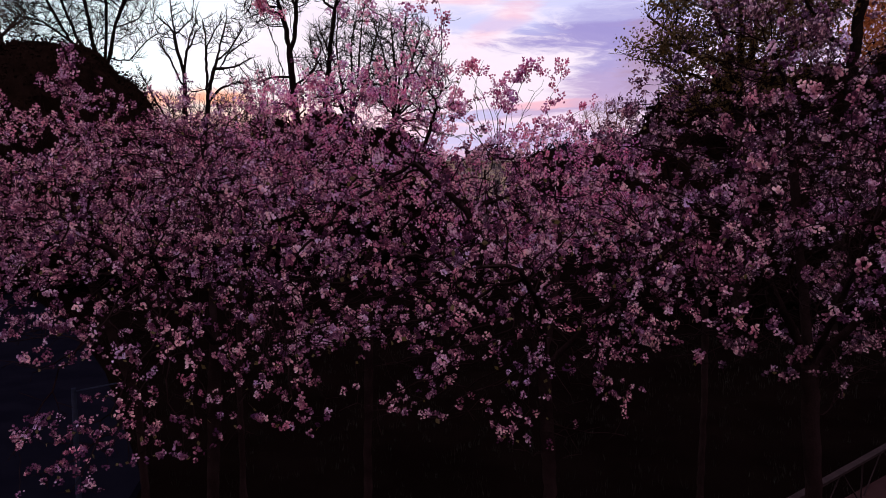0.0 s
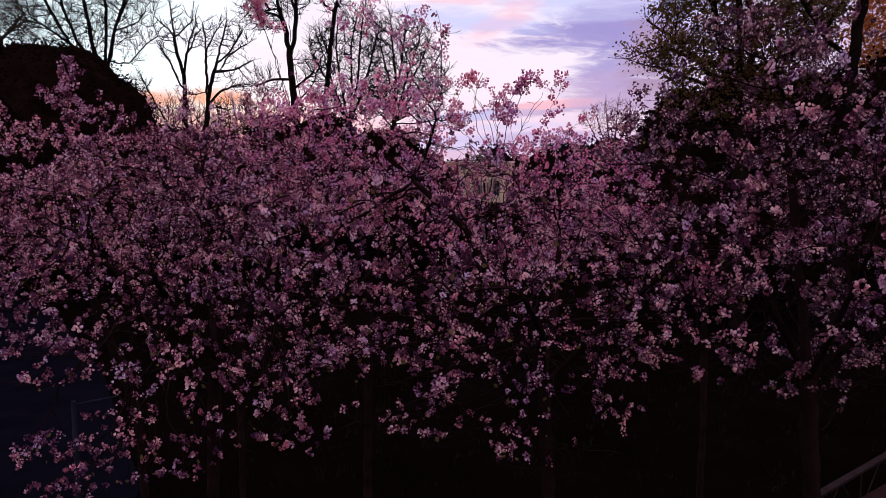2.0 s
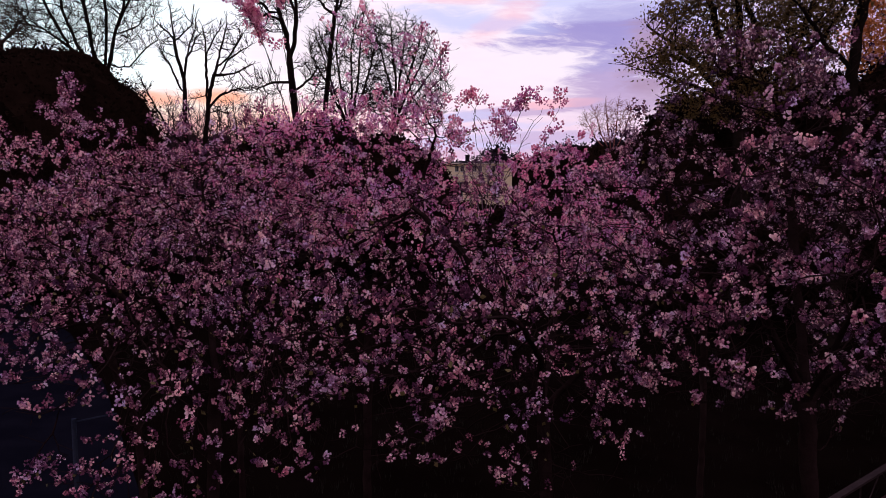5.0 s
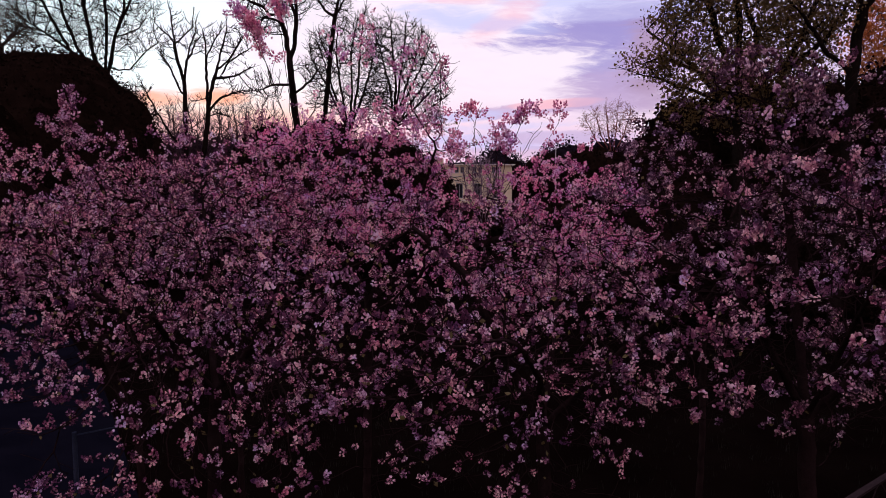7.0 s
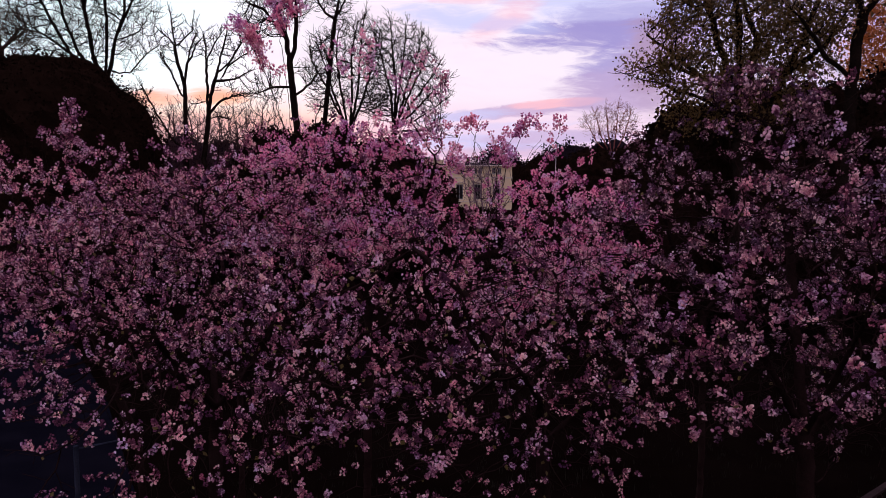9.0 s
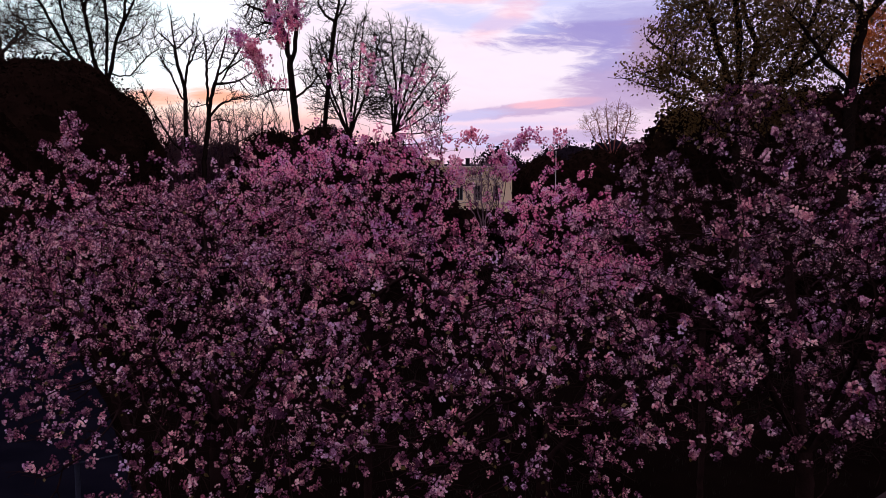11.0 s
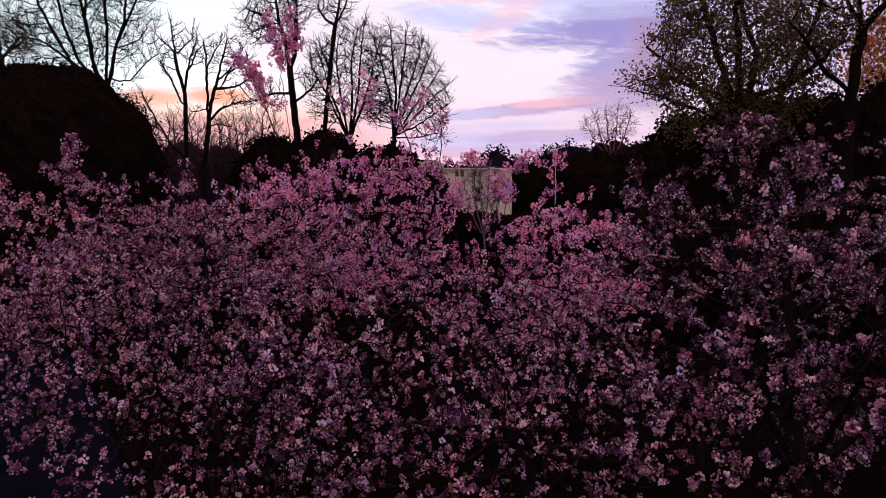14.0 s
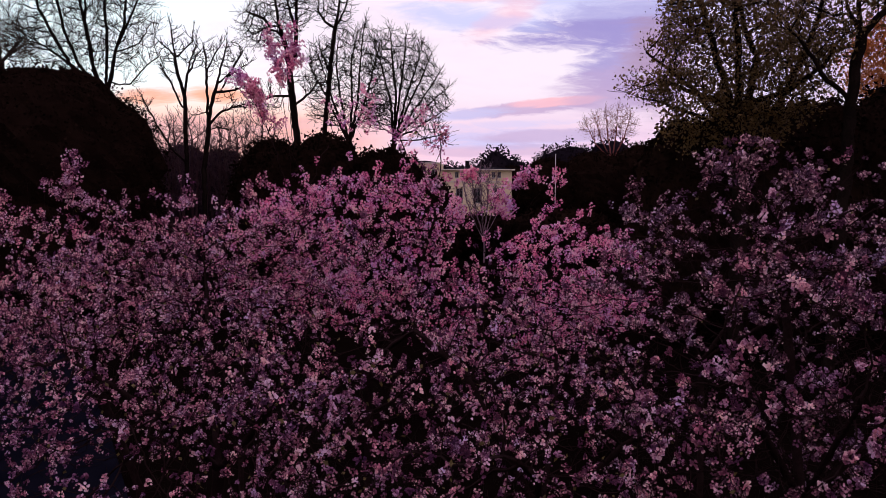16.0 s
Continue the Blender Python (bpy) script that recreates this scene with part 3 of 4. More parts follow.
ORCHARD = [
    dict(label="cherry tree with leaning dark trunk in full pink blossom", seed=27,
         spines=[([(1.35, 8.2, -0.1), (1.28, 8.15, 2.2), (1.15, 8.05, 4.3)], -1),
                 ([(1.15, 8.05, 4.3), (0.65, 7.9, 5.3), (0.25, 7.7, 6.1), (-0.3, 7.6, 6.6)], 1),
                 ([(1.15, 8.05, 4.3), (1.9, 7.7, 5.2), (2.5, 7.3, 5.9)], 1),
                 ([(1.15, 8.05, 4.3), (1.0, 7.2, 5.1), (0.7, 6.5, 5.6)], 1),
                 ([(1.15, 8.05, 4.3), (1.4, 8.8, 5.2), (1.5, 9.2, 6.0)], 1)],
         lobes=[(-0.6, 6.5, 5.4, 1.5, 0.8, 0.8), (-0.5, 6.7, 4.85, 0.9, 0.6, 0.4), (-0.2, 7.3, 5.6, 2.0, 1.7, 1.3), (1.7, 7.3, 5.5, 1.5, 1.4, 1.05), (0.6, 8.7, 5.8, 2.2, 1.6, 1.1), (0.7, 8.0, 6.05, 1.7, 1.4, 0.6)],
         low=[(1.6, 7.6, 3.9, 0.7, 0.5, 0.5), (0.3, 7.4, 4.0, 1.1, 0.6, 0.35), (1.0, 7.6, 3.7, 0.5, 0.4, 0.5), (-0.6, 7.4, 4.0, 0.7, 0.5, 0.3)], amount=2700, full=0.30, fill=0.95, airy=0.07, hem=3.2, bloom=0.78),
    dict(label="wide cherry tree in pink blossom with drooping lower twigs", seed=22,
         spines=[([(-3.3, 9.9, -0.1), (-3.25, 9.85, 2.0), (-3.1, 9.7, 4.2)], -1),
                 ([(-3.1, 9.7, 4.2), (-3.9, 9.3, 5.2), (-4.6, 8.9, 5.9)], 1),
                 ([(-3.1, 9.7, 4.2), (-2.4, 9.0, 5.0), (-1.9, 8.3, 5.7)], 1),
                 ([(-3.1, 9.7, 4.2), (-3.3, 8.7, 5.1), (-3.2, 7.9, 5.6)], 1),
                 ([(-3.1, 9.7, 4.2), (-3.4, 10.4, 5.5), (-3.6, 10.9, 6.8)], 1)],
         lobes=[(-4.4, 8.9, 5.5, 1.8, 1.6, 1.35), (-4.4, 7.6, 5.35, 1.1, 0.7, 0.75), (-3.5, 7.4, 4.85, 1.5, 0.8, 0.45), (-1.9, 6.9, 4.95, 1.0, 0.7, 0.45), (-2.3, 8.3, 5.45, 1.5, 1.7, 1.3), (-3.7, 10.5, 6.4, 2.4, 1.6, 1.1)],
         low=[(-4.1, 7.6, 3.5, 0.7, 0.5, 0.55), (-3.3, 7.6, 3.8, 0.7, 0.5, 0.5), (-2.4, 7.5, 3.9, 0.5, 0.4, 0.5), (-1.6, 7.4, 4.1, 0.6, 0.5, 0.35)], airy=0.15, amount=2900, full=0.38, hem=2.9, bloom=0.82),
    dict(label="tall cherry tree with open crown of pink blossom", seed=23,
         spines=[([(4.9, 9.2, -0.1), (4.85, 9.1, 2.1), (4.6, 8.9, 4.1)], -1),
                 ([(4.6, 8.9, 4.1), (3.8, 8.4, 5.3), (3.2, 7.9, 6.2)], 1),
                 ([(4.6, 8.9, 4.1), (5.4, 8.5, 5.2), (5.9, 8.3, 6.2)], 1),
                 ([(4.6, 8.9, 4.1), (4.5, 8.0, 5.2), (4.3, 7.2, 5.9)], 1),
                 ([(4.6, 8.9, 4.1), (4.5, 9.2, 6.0), (4.3, 9.2, 7.6)], 1)],
         lobes=[(3.4, 7.7, 5.9, 1.5, 1.6, 1.3), (5.3, 8.3, 6.0, 1.8, 1.7, 1.4), (4.3, 8.8, 7.4, 1.9, 1.5, 1.1), (3.7, 8.6, 7.95, 1.1, 0.8, 0.6), (4.4, 9.2, 8.0, 1.5, 0.9, 0.42), (5.3, 9.0, 7.6, 1.0, 0.8, 0.5), (6.2, 10.5, 5.3, 1.6, 1.3, 1.9), (2.7, 8.9, 6.1, 1.3, 1.3, 1.15), (3.0, 9.6, 7.0, 1.0, 1.0, 0.75), (3.0, 8.7, 4.9, 1.3, 1.2, 0.9), (5.6, 9.2, 4.6, 1.2, 1.0, 0.6), (3.7, 6.9, 6.3, 0.9, 0.7, 0.9)],
         low=[(4.8, 9.0, 4.2, 1.8, 1.0, 0.4)], shoots=[(x_ + 0.15, 8.9, z_ - 0.8, x_, 8.9, z_) for x_, z_ in ((3.2, 8.4), (3.5, 8.55), (3.8, 8.6), (4.0, 8.65), (4.3, 8.5), (4.6, 8.3), (4.9, 8.2), (5.3, 8.0))], amount=3300, full=-0.12, fill=0.34, hem=3.0, petal=BLOSSOM_PALE, bloom=1.05, tuft=(2, 3, 3, 4)),
    dict(label="cherry tree with tall upright wands of pink blossom", seed=24,
         spines=[([(-1.4, 12.9, -0.1), (-1.35, 12.8, 2.5), (-1.3, 12.6, 5.0)], -1),
                 ([(-1.3, 12.6, 5.0), (-2.0, 12.4, 6.4), (-2.5, 12.3, 7.6)], 1),
                 ([(-1.3, 12.6, 5.0), (-0.5, 12.2, 6.4), (-0.1, 11.8, 7.6)], 1),
                 ([(-1.3, 12.6, 5.0), (-0.3, 12.6, 5.7), (1.2, 12.2, 6.2)], 1)],
         lobes=[(-1.9, 12.2, 6.85, 1.8, 1.5, 1.3), (-0.6, 11.8, 7.1, 1.3, 1.3, 1.2), (-1.0, 12.0, 7.75, 1.2, 1.1, 0.7), (1.2, 11.8, 6.1, 1.7, 1.2, 1.1), (2.4, 12.8, 6.2, 1.4, 1.2, 1.15)],
         low=[(-1.45, 11.9, 9.2, 0.6, 0.5, 0.4), (-0.1, 11.8, 8.95, 0.5, 0.5, 0.25)],
         shoots=[(-2.5, 12.3, 7.6, -2.8, 12.3, 10.3), (-2.5, 12.2, 8.0, -2.55, 12.3, 10.5), (-2.5, 12.3, 7.8, -3.3, 12.2, 9.8), (-2.5, 12.3, 7.8, -3.05, 12.2, 9.5),
                 *[(1.0, 12.0, 6.8, x_, 12.1, z_ - 0.17) for x_, z_ in ((0.51, 8.1), (0.34, 8.44), (0.65, 8.52), (0.82, 8.05), (0.15, 8.0), (1.1, 7.7), (1.25, 8.3), (1.49, 8.5), (1.66, 8.25), (1.5, 7.95))],
                 *[(1.9, 12.0, 6.8, x_, 12.0, z_ - 0.12) for x_, z_ in ((2.06, 7.55), (1.92, 8.15), (2.33, 7.75), (2.5, 7.5))]],
         amount=3000, airy=0.035, full=0.80, petal=BLOSSOM_WARM),
    dict(label="cherry tree in pink blossom beside the dark evergreen", seed=25,
         spines=[([(-5.7, 13.4, -0.1), (-5.75, 13.3, 2.3), (-6.4, 13.0, 4.6)], -1),
                 ([(-6.4, 13.0, 4.6), (-7.6, 12.8, 5.8), (-8.2, 12.6, 6.9)], 1),
                 ([(-6.4, 13.0, 4.6), (-6.0, 12.6, 5.7), (-5.7, 12.3, 6.8)], 1),
                 ([(-6.4, 13.0, 4.6), (-6.8, 12.2, 5.7), (-6.9, 11.6, 6.4)], 1)],
         lobes=[(-7.6, 12.4, 6.5, 1.8, 1.5, 1.35), (-5.9, 12.3, 6.4, 1.5, 1.6, 1.55), (-6.5, 11.3, 5.6, 1.7, 1.2, 1.1)],
         shoots=[(-7.2, 12.6, 7.2, -7.3, 12.7, 8.2), (-6.2, 12.5, 7.2, -6.45, 12.5, 8.3), (-6.0, 12.4, 7.2, -6.0, 12.4, 8.1), (-7.2, 12.5, 7.2, -7.6, 12.5, 8.0), (-6.2, 12.5, 7.4, -6.2, 12.4, 8.4), (-7.6, 12.5, 7.4, -7.9, 12.4, 8.3), (-6.8, 12.5, 7.4, -6.8, 12.4, 8.1)],
         amount=1600, single=150, full=0.2, petal=BLOSSOM_MID),
    dict(label="cherry tree in pink blossom standing behind the others", seed=26,
         spines=[([(-4.0, 14.0, -0.1), (-4.0, 13.9, 2.4), (-3.9, 13.8, 4.9)], -1),
                 ([(-3.9, 13.8, 4.9), (-4.6, 13.4, 6.0), (-5.0, 13.1, 7.0)], 1),
                 ([(-3.9, 13.8, 4.9), (-3.3, 13.3, 6.0), (-3.0, 12.9, 7.0)], 1)],
         lobes=[(-4.7, 13.1, 6.6, 1.4, 1.2, 1.2), (-3.3, 12.8, 6.65, 1.4, 1.2, 1.2), (-1.8, 14.2, 6.4, 1.0, 1.0, 0.9)],
         shoots=[(-4.4, 13.0, 7.3, -4.5, 12.9, 8.1), (-3.9, 12.8, 7.4, -3.85, 12.3, 8.0), (-3.4, 12.8, 7.4, -3.3, 12.6, 8.0), (-2.9, 12.8, 7.4, -2.9, 12.4, 8.0), (-5.3, 13.0, 7.3, -5.4, 13.0, 7.9)],
         amount=1400, single=60, full=0.26, petal=BLOSSOM_MID),
    dict(label="cherry tree in thin pale pink blossom before dark shrubs", seed=28,
         spines=[([(5.0, 13.6, -0.1), (5.0, 13.5, 2.4), (4.9, 13.4, 4.8)], -1),
                 ([(4.9, 13.4, 4.8), (4.2, 13.0, 6.0), (3.8, 12.7, 7.1)], 1),
                 ([(4.9, 13.4, 4.8), (5.6, 13.1, 6.0), (6.0, 12.8, 7.2)], 1),
                 ([(4.9, 13.4, 4.8), (6.4, 13.2, 5.8), (7.4, 12.8, 6.8)], 1)],
         lobes=[(3.9, 12.7, 6.7, 1.2, 1.1, 1.3), (5.4, 12.6, 6.9, 1.5, 1.2, 1.2), (7.0, 12.6, 6.5, 1.4, 1.2, 1.2)],
         shoots=[(3.8, 12.6, 7.4, 3.7, 12.3, 8.3), (4.4, 12.6, 7.5, 4.5, 12.4, 8.2), (5.2, 12.6, 7.5, 5.2, 12.4, 8.2), (6.0, 12.6, 7.4, 6.2, 12.4, 8.0), (3.4, 12.6, 7.2, 3.3, 12.4, 8.0)],
         amount=1400, single=80, full=0.0, fill=0.48, petal=BLOSSOM_PALE, tuft=(1, 2, 3)),
]
for spec in ORCHARD:
    cherry_tree(**spec)

# ---- background trees ----


def bare_tree(label, seed, spines, lobes, amount, step=0.45, tip=0.010, most=0.5, twigs=0.9, material=BARK, leaves=0, leaf=None, leaf_size=0.2, name="bare_tree", lift=0.15, reach=5.0, kill=0.8, power=2.55, tufts=0):
    rng = np.random.default_rng(seed)
    targets = inside(rng, lobes, amount)
    P, parent = grow(rng, spines, targets, step, reach, kill, 80, lift, 0.14, 0.08)
    if twigs:
        ends = np.nonzero(radii(parent, 1.0, 2.0, 99) < 2.5)[0]
        P, parent = add_twigs(rng, P, parent, ends, twigs, 3, 0.4, 0.36, 3 if leaves == 0 else 2)
    fat = radii(parent, tip, power, most)
    tree = tagged(new(name), label, "tree" if "shrub" not in name else "shrub", "park trees")
    base = P[0].copy()
    tree.location = base
    P = P - base
    v, f = tubes(P, parent, fat, 5)
    of = np.repeat(np.nonzero(parent >= 0)[0], 5)
    thick = (fat > tip * 6)[of]
    v3, f3 = tubes(P, parent, fat, 3)
    thin3 = (fat <= tip * 6)[np.repeat(np.nonzero(parent >= 0)[0], 3)]
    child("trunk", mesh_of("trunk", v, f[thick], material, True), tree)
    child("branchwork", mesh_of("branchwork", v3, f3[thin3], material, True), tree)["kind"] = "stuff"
    if leaves:
        ends = np.nonzero(fat < tip * 2.2)[0]
        mids = rng.choice(ends, tufts) if tufts else ends          # leaves gather in tufts at some twig ends
        pl = P[rng.choice(mids, leaves)] + rng.normal(size=(leaves, 3)) * leaf_size * (1.9 if tufts else 1.2)
        v, f = scatter(rng, LEAF, pl, rng.uniform(0.6, 1.3, leaves) * leaf_size)
        child("crown", mesh_of("crown", v, f, leaf), tree)["kind"] = "stuff"
    return tree


def knobs(d, seed):
    """How far a crown's skin swells out along each direction."""
    return np.array([1 + 0.12 * noise.noise(Vector(q) * 3 + Vector((seed, 0, 0))) + 0.07 * noise.noise(Vector(q) * 8) + 0.035 * noise.noise(Vector(q) * 21) for q in d])


def lump(seed, n=20):
    """A knobbly unit ball of quads."""
    th, ph = np.linspace(0.02, np.pi - 0.02, n), np.arange(2 * n) * np.pi / n
    d = np.stack([np.outer(np.sin(th), np.cos(ph)), np.outer(np.sin(th), np.sin(ph)), np.outer(np.cos(th), np.ones(2 * n))], axis=2).reshape(-1, 3)
    d = d * knobs(d, seed)[:, None]
    i, j = np.meshgrid(np.arange(n - 1), np.arange(2 * n), indexing="ij")
    j2 = (j + 1) % (2 * n)
    return d, np.stack([i * 2 * n + j, (i + 1) * 2 * n + j, (i + 1) * 2 * n + j2, i * 2 * n + j2], axis=2).reshape(-1, 4)


def fan(foot, fork, tips):
    """A trunk and stems that spread from its fork, bowed outwards."""
    foot, fork = np.array(foot, float), np.array(fork, float)
    out = [([foot, (foot + fork) / 2 + (0.08, 0, 0), fork], -1)]
    for t in tips:
        t = np.array(t, float)
        m = fork + (t - fork) * np.array((0.62, 0.62, 0.45))
        out.append(([fork, m, t], 1))
    return out


def limbs(y, trunk, stems):
    """A trunk and crooked limbs given by across and up, that spread a little towards and away from the walk."""
    out = [([np.array((x, y, z)) for x, z in trunk], -1)]
    for k, stem in enumerate(stems):
        away = 0.55 * math.sin(2.4 * k + 1)
        out.append(([np.array((x, y + away * i, z)) for i, (x, z) in enumerate(stem)], 1))
    return out


def leafy_mass(name, label, seed, lobes, count, size, material, category="shrub", trunk=True):
    """A dense evergreen: a few stems and leaves packed through and over its lobes, ragged at the edge."""
    rng = np.random.default_rng(seed)
    lob = np.array(lobes, float)
    base = np.array((lob[:, 0].mean(), lob[:, 1].mean(), 0.0))
    ob = tagged(new(name), label, category)
    ob.location = base
    stems = [([tuple(base), tuple(base + (0, 0, lob[0, 2] * 0.5))], -1)]
    P, parent = grow(rng, stems, inside(rng, lobes, 160), 0.6, 30, 1.0, 60, 0.1)
    v, f = tubes(P - base, parent, radii(parent, 0.03, 2.3, 0.3), 5)
    child("trunk", mesh_of("trunk", v, f, BARK, True), ob)
    w = np.prod(lob[:, 3:], axis=1) ** (2 / 3)
    pick = rng.choice(len(lob), count, p=w / w.sum())
    d = unit(rng.normal(size=(count, 3)))
    rad = np.ones(count)
    for k in range(len(lob)):
        rad[pick == k] = knobs(d[pick == k], k + seed)
    rad = rad * (0.985 + rng.normal(size=count) * 0.022) + (rng.random(count) < 0.30) * np.array([0.17 * abs(noise.noise(Vector(q) * 26 + Vector((0, seed, 0)))) ** 0.7 for q in d]) * rng.random(count)
    p = lob[pick, :3] + d * lob[pick, 3:] * rad[:, None]
    p[:, 2] = np.maximum(p[:, 2], 0.1)
    v, f = scatter(rng, LEAF, p - base, rng.uniform(0.6, 1.4, count) * size)
    vs, fs, n0 = [v], [f], len(v)
    for k, l in enumerate(lob):                       # close-packed inner foliage
        cv, cf = lump(k + seed, 26)
        cv = l[:3] + cv * l[3:] * 0.96 - base
        cv[:, 2] = np.maximum(cv[:, 2], 0.05)
        vs.append(cv)
        fs.append(cf + n0)
        n0 += len(cv)
    child("crown", mesh_of("crown", np.vstack(vs), np.vstack(fs), material), ob)["kind"] = "stuff"
    return ob


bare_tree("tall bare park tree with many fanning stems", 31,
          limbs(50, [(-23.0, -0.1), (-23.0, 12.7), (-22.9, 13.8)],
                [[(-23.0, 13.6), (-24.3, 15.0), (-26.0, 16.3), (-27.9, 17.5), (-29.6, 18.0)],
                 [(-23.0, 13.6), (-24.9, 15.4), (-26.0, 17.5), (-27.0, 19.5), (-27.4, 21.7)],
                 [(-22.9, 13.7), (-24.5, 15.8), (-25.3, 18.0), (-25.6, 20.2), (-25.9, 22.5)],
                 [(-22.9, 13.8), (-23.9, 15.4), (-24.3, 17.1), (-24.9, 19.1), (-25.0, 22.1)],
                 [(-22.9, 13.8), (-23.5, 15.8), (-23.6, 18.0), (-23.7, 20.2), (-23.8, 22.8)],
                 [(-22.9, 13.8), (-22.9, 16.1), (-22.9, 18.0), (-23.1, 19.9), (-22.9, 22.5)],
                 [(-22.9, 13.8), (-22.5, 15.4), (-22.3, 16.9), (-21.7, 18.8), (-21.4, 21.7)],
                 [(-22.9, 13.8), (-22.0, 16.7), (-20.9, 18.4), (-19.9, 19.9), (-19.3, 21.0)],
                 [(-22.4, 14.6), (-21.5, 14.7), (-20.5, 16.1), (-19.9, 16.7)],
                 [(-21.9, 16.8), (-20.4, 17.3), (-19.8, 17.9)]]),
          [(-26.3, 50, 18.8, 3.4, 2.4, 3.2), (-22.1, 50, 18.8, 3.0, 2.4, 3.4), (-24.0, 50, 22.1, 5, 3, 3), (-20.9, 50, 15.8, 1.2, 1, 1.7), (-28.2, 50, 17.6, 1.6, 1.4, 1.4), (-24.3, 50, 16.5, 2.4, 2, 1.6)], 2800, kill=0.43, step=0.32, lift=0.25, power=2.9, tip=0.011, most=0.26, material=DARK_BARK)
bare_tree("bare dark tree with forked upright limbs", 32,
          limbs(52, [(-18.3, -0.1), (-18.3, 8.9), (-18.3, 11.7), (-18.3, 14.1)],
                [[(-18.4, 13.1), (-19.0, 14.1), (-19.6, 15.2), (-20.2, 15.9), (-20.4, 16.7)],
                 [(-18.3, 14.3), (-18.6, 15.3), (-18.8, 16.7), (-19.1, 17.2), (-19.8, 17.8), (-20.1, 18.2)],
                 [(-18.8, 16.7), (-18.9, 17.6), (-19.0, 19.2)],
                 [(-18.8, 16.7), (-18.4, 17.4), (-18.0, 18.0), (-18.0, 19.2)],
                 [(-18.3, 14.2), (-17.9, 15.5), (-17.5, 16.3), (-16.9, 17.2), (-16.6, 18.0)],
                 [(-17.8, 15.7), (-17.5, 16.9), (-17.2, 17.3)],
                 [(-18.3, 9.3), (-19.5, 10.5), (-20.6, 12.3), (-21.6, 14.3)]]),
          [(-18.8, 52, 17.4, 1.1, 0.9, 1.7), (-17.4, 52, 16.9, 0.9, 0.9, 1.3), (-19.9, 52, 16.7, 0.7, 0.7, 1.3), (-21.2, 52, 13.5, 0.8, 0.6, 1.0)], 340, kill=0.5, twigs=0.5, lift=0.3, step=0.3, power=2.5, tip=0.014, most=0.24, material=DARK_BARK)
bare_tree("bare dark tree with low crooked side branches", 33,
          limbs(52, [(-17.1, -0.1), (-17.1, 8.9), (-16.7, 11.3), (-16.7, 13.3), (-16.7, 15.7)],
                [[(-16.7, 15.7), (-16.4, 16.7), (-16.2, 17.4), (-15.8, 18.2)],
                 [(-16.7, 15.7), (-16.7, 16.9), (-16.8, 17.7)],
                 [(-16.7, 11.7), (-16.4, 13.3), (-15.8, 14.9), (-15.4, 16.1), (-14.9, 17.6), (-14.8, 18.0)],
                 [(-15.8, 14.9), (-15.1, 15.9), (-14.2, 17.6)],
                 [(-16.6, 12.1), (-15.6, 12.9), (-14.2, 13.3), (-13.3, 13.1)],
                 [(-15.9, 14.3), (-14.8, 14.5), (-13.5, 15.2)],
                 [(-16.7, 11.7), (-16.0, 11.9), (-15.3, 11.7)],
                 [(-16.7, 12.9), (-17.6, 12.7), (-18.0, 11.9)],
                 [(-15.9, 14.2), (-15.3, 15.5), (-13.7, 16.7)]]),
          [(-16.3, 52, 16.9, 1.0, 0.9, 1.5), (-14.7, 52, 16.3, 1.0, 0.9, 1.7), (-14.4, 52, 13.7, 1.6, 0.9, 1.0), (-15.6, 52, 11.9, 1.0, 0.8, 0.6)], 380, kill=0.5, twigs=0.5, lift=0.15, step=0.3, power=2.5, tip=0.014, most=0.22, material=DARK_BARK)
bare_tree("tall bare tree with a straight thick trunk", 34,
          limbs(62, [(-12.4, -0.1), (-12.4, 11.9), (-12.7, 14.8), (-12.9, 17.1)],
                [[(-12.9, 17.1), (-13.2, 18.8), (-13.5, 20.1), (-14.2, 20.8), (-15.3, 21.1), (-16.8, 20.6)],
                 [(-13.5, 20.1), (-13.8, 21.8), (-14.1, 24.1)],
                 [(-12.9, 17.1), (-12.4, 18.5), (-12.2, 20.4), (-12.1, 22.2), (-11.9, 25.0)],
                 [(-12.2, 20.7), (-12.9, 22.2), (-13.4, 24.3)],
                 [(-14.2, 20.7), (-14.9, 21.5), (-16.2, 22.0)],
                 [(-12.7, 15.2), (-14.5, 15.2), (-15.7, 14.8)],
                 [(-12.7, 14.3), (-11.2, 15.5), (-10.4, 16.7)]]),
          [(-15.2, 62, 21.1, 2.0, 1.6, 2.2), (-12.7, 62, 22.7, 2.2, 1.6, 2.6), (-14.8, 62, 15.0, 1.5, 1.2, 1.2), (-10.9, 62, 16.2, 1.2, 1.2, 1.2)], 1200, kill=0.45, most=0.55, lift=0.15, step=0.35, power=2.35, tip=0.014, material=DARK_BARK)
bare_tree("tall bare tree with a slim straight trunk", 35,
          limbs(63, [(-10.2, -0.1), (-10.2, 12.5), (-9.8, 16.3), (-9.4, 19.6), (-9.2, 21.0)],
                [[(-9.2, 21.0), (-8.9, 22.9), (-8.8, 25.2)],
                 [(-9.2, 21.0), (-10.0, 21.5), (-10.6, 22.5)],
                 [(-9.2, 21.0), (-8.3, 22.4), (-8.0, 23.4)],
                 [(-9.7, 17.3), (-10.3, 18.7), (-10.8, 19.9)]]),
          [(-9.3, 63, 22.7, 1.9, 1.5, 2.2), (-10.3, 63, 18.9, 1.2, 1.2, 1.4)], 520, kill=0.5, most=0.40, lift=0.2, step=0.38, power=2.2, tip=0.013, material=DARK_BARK)
